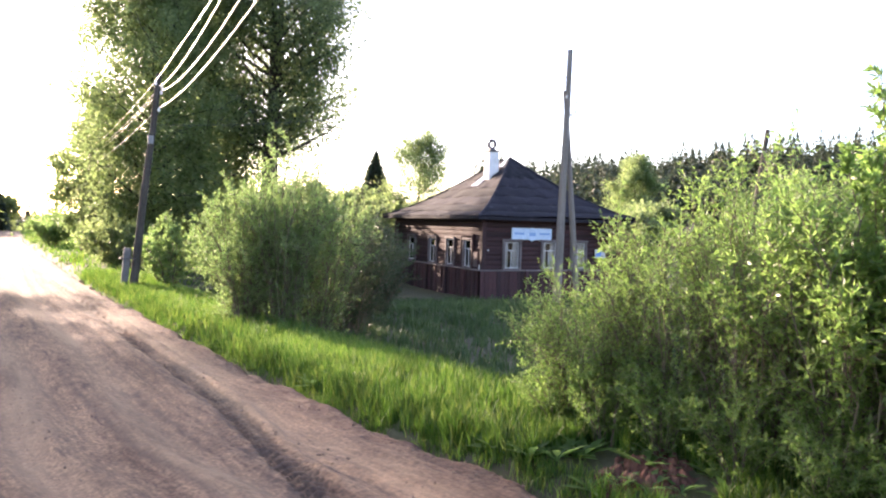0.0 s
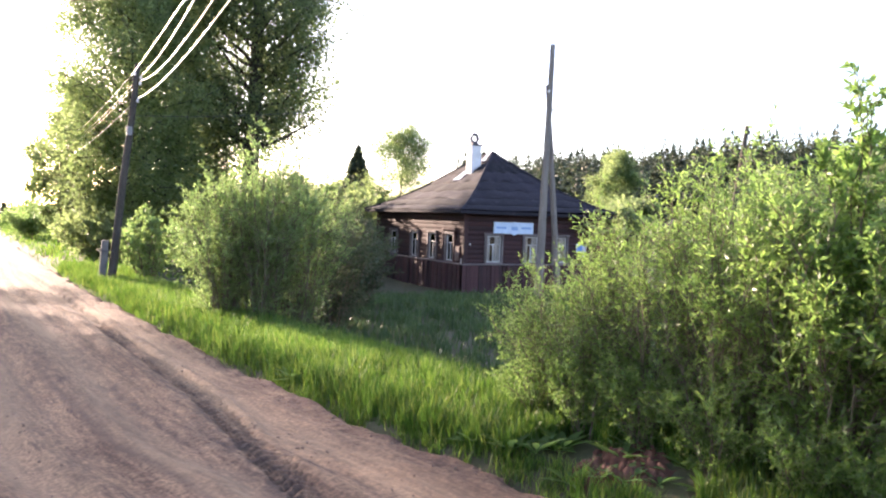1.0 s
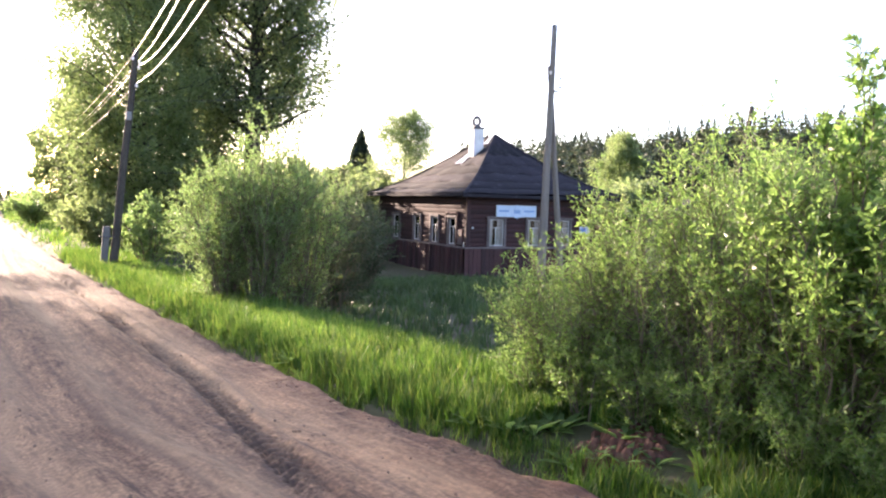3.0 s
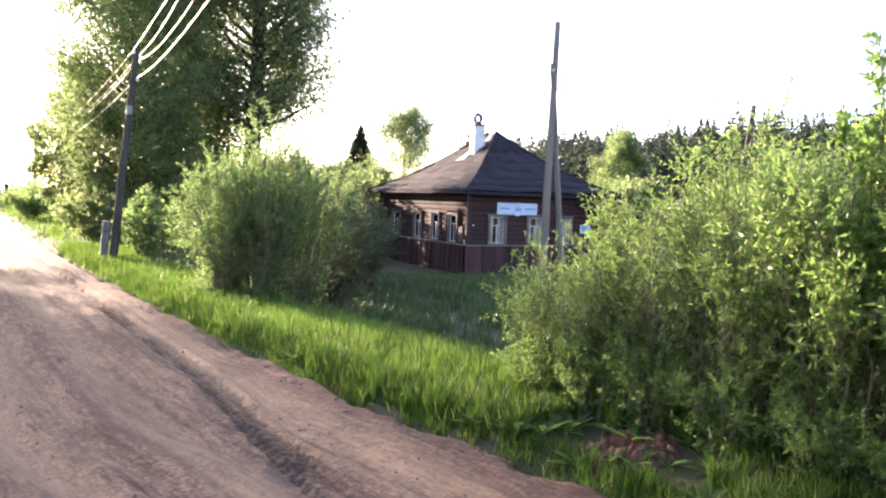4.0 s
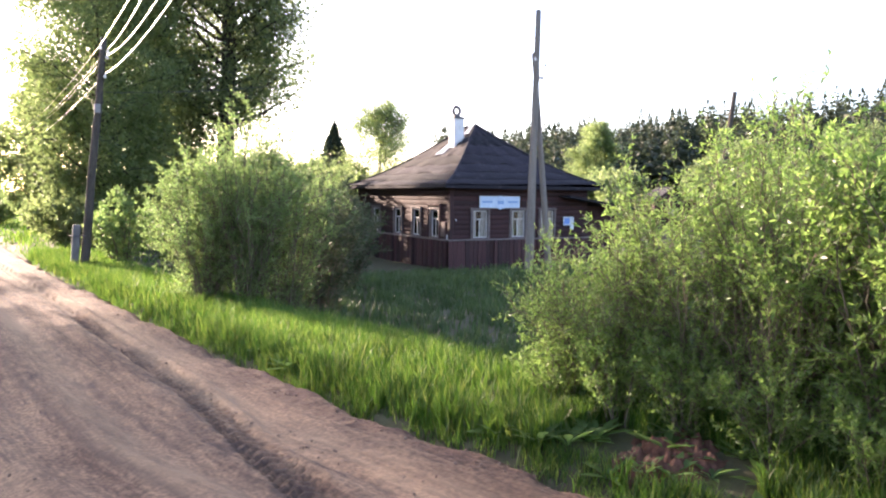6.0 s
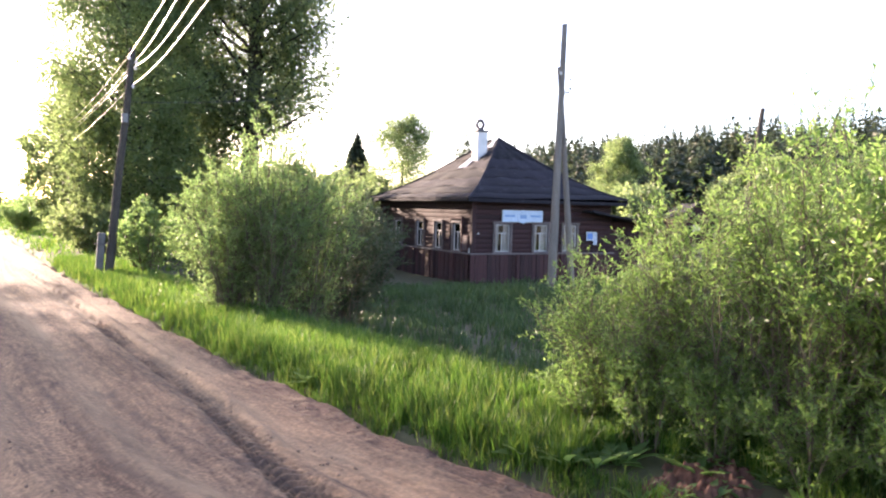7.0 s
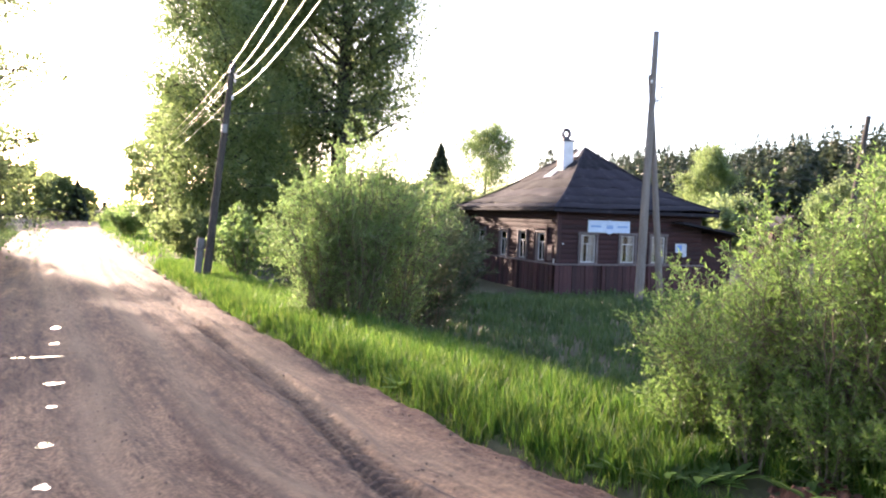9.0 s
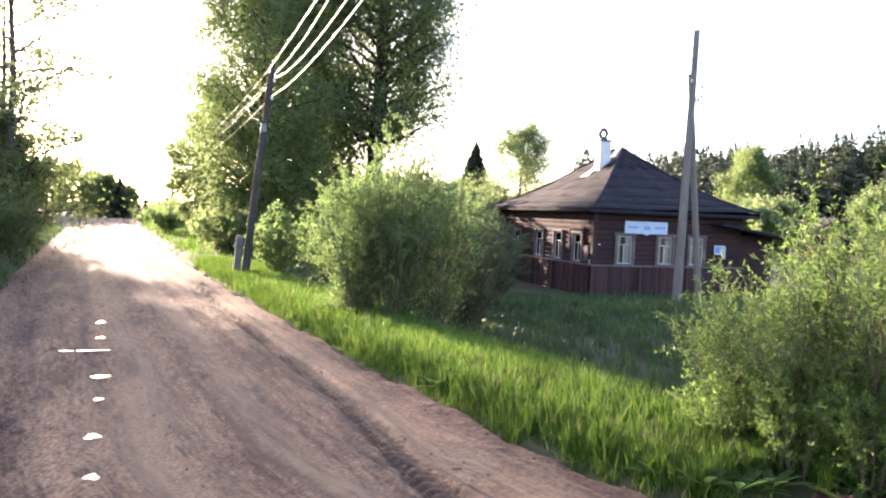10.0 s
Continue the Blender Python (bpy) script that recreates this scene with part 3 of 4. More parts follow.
# sign over the front windows, with a shaped plate in its middle
sign = tagged(new("sign"), "pale blue name board with shaped middle plate on log wall", "sign")
sign.location = (HX + 1.37, HY - 0.05, HZ + 2.52)
part("board", box((0, -0.03, 0), (1.99, 0.0, 0.47), 0.006), M_SIGN, sign)
part("frame", box((-0.02, -0.005, -0.02), (2.01, 0.02, 0.49), 0.004), M_WHITE, sign)
bm = bmesh.new()
prof = [(-0.30, 0.12), (-0.26, 0.36), (-0.13, 0.44), (0, 0.52), (0.13, 0.44), (0.26, 0.36), (0.30, 0.12), (0.2, 0.0), (0.08, -0.04), (0, -0.08), (-0.08, -0.04), (-0.2, 0.0)]
vs = [bm.verts.new((1.0 + x, -0.05, z)) for x, z in prof]
fc = bm.faces.new(vs)
ex = bmesh.ops.extrude_face_region(bm, geom=[fc])
bmesh.ops.translate(bm, verts=[g for g in ex["geom"] if isinstance(g, bmesh.types.BMVert)], vec=(0, 0.019, 0))
part("emblem_plate", bm, M_SIGN, sign)
for x0, x1, z0, z1 in ((0.10, 0.60, 0.20, 0.29), (1.36, 1.88, 0.20, 0.29), (0.84, 1.16, 0.14, 0.30)):
    part("lettering_bar", box((x0, -0.056 if 0.7 < x0 < 1.2 else -0.034, z0), (x1, -0.0515 if 0.7 < x0 < 1.2 else -0.0305, z1), 0), M_SIGNTEXT, sign)

# notices by the door
nb = tagged(new("notice_board"), "pale notice board with a blue sheet, on the log wall", "notice board")
nb.location = (HX + 5.75, HY - 0.03, HZ + 1.75)
part("board", box((0.0, -0.02, 0), (0.55, 0.0, 0.38), 0.004), M_PAPER, nb)
part("blue_sheet", box((0.05, -0.026, 0.06), (0.34, -0.0215, 0.32), 0), M_BLUE, nb)
part("paper", box((0.38, -0.026, -0.18), (0.58, -0.0215, 0.34), 0), M_PAPER, nb)

# lean-to at the far end
lean = new("porch")
lean.parent = house
part("wall", box((LX + 0.01, 0.35, 0), (LX + 2.0, 5.0, 2.6)), M_LOG, lean)
v0 = np.array([(5.55, -0.75, 2.98), (9.35, -0.75, 2.44), (9.35, 5.2, 2.6), (5.55, 5.2, 3.05)])
bm = bmesh.new()
lo = [bm.verts.new(p) for p in v0]
fc = bm.faces.new(lo)
ex = bmesh.ops.extrude_face_region(bm, geom=[fc])
bmesh.ops.translate(bm, verts=[g for g in ex["geom"] if isinstance(g, bmesh.types.BMVert)], vec=(0, 0, 0.09))
part("canopy_roof", bm, M_ROOF, lean, "sloping felt canopy roof")
for x, y in ((9.1, -0.55),):
    part("post", box((x - 0.06, y - 0.06, -0.1), (x + 0.06, y + 0.06, 2.5), 0.01), M_PLANK, lean)

# ---- utility poles and cables ----


def round_pole(name, pts, r0, r1, material, parent=None, sides=10):
    pts = np.asarray(pts, float)
    k = 9
    line = [pts[0] + (pts[1] - pts[0]) * t for t in np.linspace(0, 1, k)]
    line = [p + (0.012 * math.sin(i * 1.3), 0.012 * math.cos(i), 0) for i, p in enumerate(line)]
    rad = list(np.linspace(r0, r1, k))
    line.append(line[-1] + np.array((0, 0, 0.01)))
    rad.append(0.005)
    return piece(name, tube_mesh(name, [(line, rad)], material, sides), parent)


def insulator(parent, x, y, z):
    o = piece("insulator", INSULATOR, parent)
    o.location = (x, y, z)
    part_line = [((x - 0.07, y, z - 0.10), (x, y, z - 0.09), (x, y, z))]
    piece("hook", tube_mesh("hook", [(part_line[0], [0.012] * 3)], M_COWL, 5), parent)


bm = bmesh.new()
for z0, r in ((0.0, 0.035), (0.035, 0.05), (0.07, 0.03)):
    bmesh.ops.create_cone(bm, cap_ends=True, segments=10, radius1=r, radius2=r * 0.75, depth=0.04, matrix=Matrix.Translation((0, 0, z0 + 0.02)))
INSULATOR = bm_mesh("insulator", bm, M_PORCELAIN, True)

PX, PY = 15.22, 21.0
pole = tagged(new("utility_pole"), "weathered grey wooden utility pole with a side brace", "utility pole")
pole.location = (PX, PY, float(land(PX, PY)))
round_pole("shaft", ((-0.25, 0, -0.3), (0.05, 0.1, 8.75)), 0.16, 0.09, M_POLE, pole)
round_pole("brace", ((0.72, 0.1, -0.3), (0.03, 0.28, 7.4)), 0.12, 0.08, M_POLE, pole)
for z, sd in ((6.65, 1), (7.1, -1), (6.95, 1)):
    insulator(pole, 0.12 + sd * 0.2, 0.05, z)
piece("wire_binding", tube_mesh("wire_binding", [([(0.14 + 0.15 * math.cos(t), 0.1 + 0.15 * math.sin(t), 6.5 + 0.008 * t) for t in np.linspace(0, 18, 60)], [0.01] * 60)], M_COWL, 4), pole)

pole2 = tagged(new("utility_pole"), "dark leaning wooden pole top rising behind the bushes", "utility pole")
pole2.location = (25.3, 22.0, float(land(25.3, 22.0)))
round_pole("shaft", ((-0.5, 0, -0.3), (0.72, 0, 7.1)), 0.14, 0.09, M_BARK, pole2)

QX, QY = 1.78, 24.0
lpole = tagged(new("utility_pole"), "dark wooden utility pole with concrete foot beside the road", "utility pole")
lpole.location = (QX, QY, float(land(QX, QY)))
round_pole("shaft", ((0.05, -0.02, -0.3), (0.72, 0.0, 6.4)), 0.128, 0.082, M_BARK, lpole)
part("concrete_foot", box((-0.26, -0.12, -0.3), (-0.06, 0.10, 1.2), 0.02, Matrix.Rotation(radians(4), 4, "Y")), M_CONCRETE, lpole, "grey concrete stub strapped to the foot")
piece("strap", tube_mesh("strap", [([(-0.03 + 0.24 * math.cos(t), 0.18 * math.sin(t), 0.9) for t in np.linspace(0, 2 * math.pi, 20)], [0.012] * 20)], M_COWL, 4), lpole)
TIPS = ((0.62, 6.16), (0.80, 6.06), (0.78, 5.90), (0.72, 5.38))
for dx, z in TIPS:
    insulator(lpole, dx, -0.06, z - 0.1)
part("junction_box", box((0.42, -0.2, 4.3), (0.58, -0.1, 4.55), 0.01), M_BOX, lpole)

AHEAD = ((3.6, 8.25, 0.45), (1.7, 8.5, 1.65), (1.8, 8.75, 2.1), (2.3, 8.25, 1.65))
for (dx, z), (ex_, ez_, dip) in zip(TIPS, AHEAD):
    a = np.array((QX + dx, QY - 0.06, lpole.location.z + z + 0.02))
    b = np.array((ex_, -16.0, ez_))
    far = np.array((-1.9 + dx, 62.0, 5.6 + (z - 5.8)))
    lines = []
    t = np.linspace(0, 1, 28)[:, None]
    for e, sag, thick in ((b, dip, 0.012), (far, 0.7, 0.006)):
        c = a + (e - a) * t
        c[:, 2] -= 4 * sag * (t * (1 - t))[:, 0]
        lines.append((c, [thick] * 28))
    w = tagged(new("power_cable", tube_mesh("power_cable", lines, M_WIRE, 6)), "pale sunlit aluminium power cable strung between poles", "cable", "power cables")
for a, b, sag in (((15.22, 21.05, 7.6), (25.9, 22.0, 5.9), 0.5), ((2.2, 24.0, 4.9), (15.1, 21.0, 7.3), 0.5)):
    t = np.linspace(0, 1, 24)[:, None]
    c = np.array(a) + (np.array(b) - np.array(a)) * t
    c[:, 2] -= 4 * sag * (t * (1 - t))[:, 0]
    tagged(new("overhead_wire", tube_mesh("overhead_wire", [(c, [0.006] * 24)], M_COWL, 5)), "thin dark overhead wire strung between wooden poles", "wire", "overhead wires")
far_pole = tagged(new("utility_pole"), "far wooden utility pole beside the road", "utility pole")
far_pole.location = (-1.3, 62.0, float(land(-1.3, 62.0)))
round_pole("shaft", ((0, 0, -0.3), (0.1, 0, 6.2)), 0.14, 0.09, M_BARK, far_pole)
back_pole = tagged(new("utility_pole"), "wooden utility pole carrying the cables beside the road", "utility pole")
back_pole.location = (2.5, -16.0, float(land(2.5, -16.0)))
round_pole("shaft", ((0, 0, -0.3), (0.0, 0, 8.9)), 0.15, 0.095, M_BARK, back_pole)


# a far shed below the hill
shed = tagged(new("shed"), "small dark wooden shed with a gable roof beyond the yard", "shed")
shed.matrix_basis = pose(51, 49.5, float(land(51, 49.5)), 0, 0, -20)
part("wall", box((-1.7, -1.5, -0.2), (1.7, 1.5, 2.3), 0.02), M_LOG, shed)
for sd in (-1, 1):
    part("roof_slope", box((-0.05, -1.8, 0), (2.3, 1.8, 0.08), 0.01, Matrix.Translation((0, 0, 3.5)) @ Matrix.Rotation(radians(0 if sd > 0 else 180), 4, "Z") @ Matrix.Rotation(radians(32), 4, "Y")), M_ROOF, shed)
bm = bmesh.new()
fc = bm.faces.new([bm.verts.new(p) for p in ((-1.7, -1.49, 2.3), (1.7, -1.49, 2.3), (0, -1.49, 3.45))])
ex = bmesh.ops.extrude_face_region(bm, geom=[fc])
bmesh.ops.translate(bm, verts=[g for g in ex["geom"] if isinstance(g, bmesh.types.BMVert)], vec=(0, 2.9, 0))
part("gable", bm, M_PLANK, shed)
part("window", box((-0.35, -1.53, 1.0), (0.35, -1.48, 1.7), 0.01), M_WHITE, shed, "small white window")

# ---- plants ----
def curve_pts(start, way, length, k, r, bend=0.25, rise=0.0):
    """A wandering shoot."""
    pts, d = [np.asarray(start, float)], unit(np.asarray(way, float))
    for _ in range(k - 1):
        d = unit(d + r.normal(size=3) * bend / k * 2 + np.array((0, 0, rise / k)))
        pts.append(pts[-1] + d * length / (k - 1))
    return np.array(pts)


def shrub(name, label, at, height, spread, stems, twigs, leaves, leaf_len, leaf_wid, leaf_mat, seed, low=0.2, lean=(0, 0), reach=0.5, category="bush", group="", stem_r=0.02):
    """A many-stemmed bush: stems from one stool, twigs on them, leaves set along the twigs."""
    r = np.random.default_rng(seed)
    thing = tagged(new(name), label, category, group)
    thing.location = (at[0], at[1], float(land(at[0], at[1])) - 0.03)
    P, D = [], []
    for i in range(stems):
        twl = []
        phi = i * 2.399 + r.uniform(-0.4, 0.4)
        out = spread * math.sqrt(r.uniform(0.03, 1.0))
        hh = height * r.uniform(0.62, 1.04) * (1 - 0.34 * (out / spread) ** 2)
        tip = np.array((math.cos(phi) * out + lean[0], math.sin(phi) * out + lean[1], hh))
        base = np.array((math.cos(phi), math.sin(phi), 0)) * r.uniform(0.02, 0.22) * spread
        k = 9
        t = np.linspace(0, 1, k)[:, None]
        mid = base * 0.5 + tip * 0.5 + np.array((0, 0, 0.16 * height))
        pts = base * (1 - t) ** 2 + 2 * mid * t * (1 - t) * 0.98 + tip * t * t + r.normal(size=(k, 3)) * 0.018 * height * t
        twl.append((pts, np.linspace(stem_r, stem_r * 0.22, k)))
        for j in range(twigs):
            f = low + (1 - low) * (j + r.uniform()) / twigs
            f = min(f, 0.985)
            q = f * (k - 1)
            a = int(q)
            p = pts[a] + (pts[a + 1] - pts[a]) * (q - a)
            d = unit(pts[a + 1] - pts[a])
            w = d * 0.6 + unit(r.normal(size=3)) * 0.95 + np.array((math.cos(phi) * 0.25, math.sin(phi) * 0.25, 0.32))
            ln = reach * r.uniform(0.45, 1.0) * (1.15 - 0.6 * f)
            tw = curve_pts(p, w, ln, 4, r, 0.5, 0.5)
            twl.append((tw, np.linspace(stem_r * 0.28, stem_r * 0.1, 4)))
            g = np.sort(r.uniform(0.08, 1.0, leaves))
            qq = np.minimum(g * 3, 2.999)
            aa = qq.astype(int)
            pp = tw[aa] + (tw[aa + 1] - tw[aa]) * (qq - aa)[:, None]
            dd = unit(tw[aa + 1] - tw[aa]) * 0.7 + unit(r.normal(size=(leaves, 3))) * 0.8
            P.append(pp)
            D.append(dd)
        piece("stem", tube_mesh("stem", twl, M_TWIG, 4), thing)
        # tip shoot
        g = r.uniform(0.8, 1.0, leaves)
        q = np.minimum(g * (k - 1), k - 1.001)
        aa = q.astype(int)
        P.append(pts[aa] + (pts[aa + 1] - pts[aa]) * (q - aa)[:, None])
        D.append(unit(pts[aa + 1] - pts[aa]) * 0.6 + unit(r.normal(size=(leaves, 3))) * 0.8)
    P, D = np.concatenate(P), np.concatenate(D)
    keep = P[:, 2] > 0.02
    P, D = P[keep], D[keep]
    n = len(P)
    v, f = leaf_arrays(P, D, leaf_len * r.uniform(0.55, 1.15, n), leaf_wid * r.uniform(0.7, 1.1, n), r)
    piece("foliage", raw_mesh("foliage", v, f, leaf_mat), thing)
    return thing


def tree(name, label, at, height, crown_r, crown_low, leaf_mat, seed, limbs=26, leaf=0.2, per=90, subs=7, trunk_r=0.28, droop=0.0, trunks=1, group="", lean=0.0, squash=1.0):
    """A tapered trunk, limbs, boughs on the limbs and leaf sprays on the boughs, with gaps between."""
    r = np.random.default_rng(seed)
    thing = tagged(new(name), label, "tree", group)
    thing.location = (at[0], at[1], float(land(at[0], at[1])) - 0.05)
    tl, bl, P, D = [], [], [], []
    for tr in range(trunks):
        off = np.array((r.uniform(-0.5, 0.5), r.uniform(-0.5, 0.5), 0)) * (trunks > 1)
        k = 12
        t = np.linspace(0, 1, k)[:, None]
        swing = np.array((lean + (r.uniform(-1, 1) * 1.6 if trunks > 1 else r.uniform(-0.4, 0.4)), r.uniform(-0.6, 0.6), 0))
        pts = off + t * np.array((0, 0, height * r.uniform(0.88, 1.0))) + swing * t ** 1.5 + np.cumsum(r.normal(size=(k, 3)), 0) * 0.035 * np.array((1, 1, 0))
        tl.append((pts, trunk_r * (1 - 0.9 * np.linspace(0, 1, k)) * np.where(np.arange(k) == 0, 1.35, 1)))
        for i in range(limbs):
            f = crown_low + (1 - crown_low) * (i + r.uniform()) / limbs
            f = min(f, 0.97)
            q = f * (k - 1)
            a = int(q)
            p = pts[a] + (pts[a + 1] - pts[a]) * (q - a)
            rel = (f - crown_low) / (1 - crown_low)
            wide = crown_r * (math.sin(math.pi * (0.16 + 0.80 * rel)) ** 0.75) * r.uniform(0.6, 1.08)
            phi = i * 2.399 + r.uniform(-0.5, 0.5) + tr
            w = np.array((math.cos(phi), math.sin(phi) * squash, 0.35 + 0.5 * rel))
            limb = curve_pts(p, w, wide * 1.1, 7, r, 0.45, 0.25 - droop)
            bl = []
            bl.append((limb, np.linspace(trunk_r * 0.28 * (1.1 - 0.7 * rel), 0.012, 7)))
            for j in range(subs):
                g = 0.38 + 0.62 * (j + r.uniform()) / subs
                g = min(g, 0.98)
                q = g * 6
                b = int(q)
                sp = limb[b] + (limb[b + 1] - limb[b]) * (q - b)
                sw = unit(limb[b + 1] - limb[b]) * 0.5 + unit(r.normal(size=3)) * 0.9 + np.array((0, 0, 0.15 - droop * 1.6))
                ln = crown_r * r.uniform(0.16, 0.36)
                bough = curve_pts(sp, sw, ln, 4, r, 0.5, -droop)
                bl.append((bough, np.linspace(0.02, 0.006, 4)))
                n = int(per * r.uniform(0.5, 1.3))
                gg = r.uniform(0.05, 1.0, n)
                qq = np.minimum(gg * 3, 2.999)
                aa = qq.astype(int)
                pp = bough[aa] + (bough[aa + 1] - bough[aa]) * (qq - aa)[:, None] + r.normal(size=(n, 3)) * ln * 0.36
                P.append(pp)
                D.append(unit(r.normal(size=(n, 3))) + np.array((0, 0, -0.25 - droop)))
            piece("limb", tube_mesh("limb", bl, M_BARK, 4), thing)
    piece("trunk", tube_mesh("trunk", tl, M_BARK, 9), thing)
    P, D = np.concatenate(P), np.concatenate(D)
    n = len(P)
    v, f = leaf_arrays(P, D, leaf * r.uniform(0.55, 1.2, n), leaf * 0.62 * r.uniform(0.6, 1.1, n), r)
    piece("crown", raw_mesh("crown", v, f, leaf_mat), thing)
    return thing


# willow thicket on the verge
# x, y, height, spread, foot of the leaves, leaf length and width, leaves a twig, seed
NEAR = (
    (5.35, 6.7, 1.75, 0.95, 0.02, 0.058, 0.0115, 16, 20), (5.8, 5.95, 2.6, 1.05, 0.02, 0.060, 0.012, 14, 21), (5.85, 5.1, 2.9, 1.05, 0.05, 0.063, 0.015, 16, 22),
    (6.05, 4.2, 3.0, 1.05, 0.14, 0.078, 0.022, 17, 23), (6.3, 3.2, 2.95, 1.0, 0.18, 0.088, 0.027, 16, 24),
    (7.2, 6.0, 3.25, 1.1, 0.05, 0.06, 0.0125, 16, 25), (7.4, 4.6, 3.2, 1.2, 0.1, 0.068, 0.016, 14, 26), (6.9, 2.3, 3.15, 1.1, 0.2, 0.09, 0.027, 15, 27),
    (8.5, 6.6, 3.6, 1.3, 0.05, 0.066, 0.016, 13, 28), (10.0, 7.6, 4.0, 1.5, 0.05, 0.07, 0.018, 13, 29),
)
for x, y, h, s, foot, ll, lw, count, seed in NEAR:
    shrub("willow_bush", "sunlit green willow bush with narrow leaves on the road verge", (x, y), h, s, 40, 28, count, ll, lw, M_WILLOW_NEAR, seed, foot, reach=0.62, group="willow thicket on the verge", stem_r=0.013)
shrub("willow_sapling", "thin leafy willow shoots above the bush", (5.5, 6.55), 2.3, 0.3, 3, 20, 10, 0.07, 0.022, M_WILLOW_NEAR, 33, 0.3, reach=0.28, group="willow thicket on the verge", stem_r=0.01)
shrub("willow_sapling", "tall leafy willow shoot rising above the thicket", (5.85, 4.05), 3.85, 0.24, 6, 28, 16, 0.095, 0.031, M_WILLOW_NEAR, 31, 0.35, reach=0.42, group="willow thicket on the verge", stem_r=0.014)
shrub("willow_sapling", "tall leafy willow shoot rising above the thicket", (6.2, 2.9), 3.6, 0.35, 7, 24, 16, 0.08, 0.028, M_WILLOW_NEAR, 32, 0.35, reach=0.34, group="willow thicket on the verge", stem_r=0.014)

for x, y, h, seed in ((5.75, 5.85, 2.85, 34), (5.6, 6.45, 2.4, 35), (6.2, 5.3, 2.8, 36), (6.0, 4.7, 2.75, 37), (5.25, 6.75, 1.75, 38)):
    shrub("willow_sapling", "thin leafy willow shoots above the bush", (x, y), h, 0.34, 4, 22, 11, 0.066, 0.018, M_WILLOW_NEAR, seed, 0.3, reach=0.26, group="willow thicket on the verge", stem_r=0.009)
for x, y, h, seed in ((3.75, 15.7, 3.7, 39), (5.15, 15.6, 4.15, 40), (3.6, 16.0, 3.3, 44), (4.5, 15.5, 3.8, 50)):
    shrub("willow_sapling", "thin upright willow shoots above the big bush", (x, y), h, 0.5, 5, 24, 12, 0.085, 0.03, M_WILLOW, seed, 0.4, reach=0.4, group="willows by the yard", stem_r=0.012)

SKIRT = ((4.98, 6.75, 0.8, 30), (5.1, 6.1, 0.95, 45), (5.3, 5.55, 1.1, 46), (5.4, 4.8, 0.9, 47), (5.55, 4.1, 0.8, 48), (5.75, 3.5, 0.6, 49))
for x, y, h, seed in SKIRT:
    shrub("willow_bush", "low leafy willow growth at the foot of the thicket", (x, y), h, 0.5, 18, 12, 15, 0.056, 0.0165, M_WILLOW_NEAR, seed + 400, 0.08, reach=0.36, group="willow thicket on the verge", stem_r=0.007)

# the round willow by the yard
for x, y, h, s, seed in ((3.55, 15.9, 3.05, 1.15, 41), (4.2, 15.4, 4.0, 1.25, 42), (5.0, 15.7, 4.2, 1.25, 43)):
    shrub("willow_bush", "large rounded grey-green willow bush beside the yard", (x, y), h, s, 46, 24, 22, 0.07, 0.021, M_WILLOW, seed, 0.0, reach=0.85, group="willows by the yard", stem_r=0.018)
# these bushes get the darker leaf, which carries their shade
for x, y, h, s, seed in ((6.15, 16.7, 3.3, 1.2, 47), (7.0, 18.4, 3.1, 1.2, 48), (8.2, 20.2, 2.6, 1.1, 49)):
    shrub("willow_bush", "shaded dull green bush at the edge of the yard", (x, y), h, s, 34, 18, 14, 0.10, 0.036, M_SHADED_LEAF, seed, 0.0, reach=0.85, group="shaded bushes of the yard", stem_r=0.018)
shrub("willow_bush", "leafy green bush behind the roadside pole", (2.9, 24.3), 2.2, 1.0, 26, 12, 16, 0.13, 0.055, M_WILLOW, 45, 0.1, reach=0.6)
shrub("willow_bush", "leafy green bush under the big trees", (5.2, 27.5), 2.4, 1.8, 30, 14, 16, 0.14, 0.055, M_WILLOW, 46, 0.1, reach=0.8)

# the big trees beyond the willow
tree("linden_tree", "big broadleaf tree with a light-green sunlit crown", (3.6, 38.5), 14.6, 4.3, 0.06, M_BIRCH, 51, 76, 0.18, 130, 9, 0.30, group="big trees")
tree("linden_tree", "tall dark broadleaf tree with forking trunk and crown gaps", (9.2, 40.0), 19.0, 5.5, 0.33, M_TREE, 52, 46, 0.20, 105, 9, 0.46, trunks=2, group="big trees")
tree("linden_tree", "tall dark broadleaf tree standing behind its neighbours", (6.0, 42.5), 18.5, 4.4, 0.06, M_TREE, 53, 54, 0.22, 75, 9, 0.36, group="big trees")
tree("linden_tree", "young dark broadleaf tree filling the gap beneath the big crowns", (7.4, 46.0), 9.5, 3.2, 0.05, M_TREE, 54, 34, 0.26, 60, 7, 0.2, group="big trees")
tree("linden_tree", "young dark broadleaf tree at the shaded roadside", (1.6, 44.5), 9.0, 2.6, 0.06, M_TREE, 55, 34, 0.24, 60, 7, 0.18, group="big trees")
for i, (x, y, h, s) in enumerate(((7.2, 37, 4.2, 2.4), (11.2, 38, 4.2, 2.4), (14.2, 42, 4.2, 2.6), (17.5, 46, 4.4, 2.6), (2.2, 34.5, 2.4, 1.8), (13.2, 37.0, 4.6, 2.4), (15.0, 38.8, 4.7, 2.3))):
    shrub("understorey_bush", "shaded green undergrowth beneath the big trees", (x, y), h, s, 30, 12, 12, 0.25, 0.11, M_TREE, 140 + i, 0.02, reach=1.1, group="undergrowth")

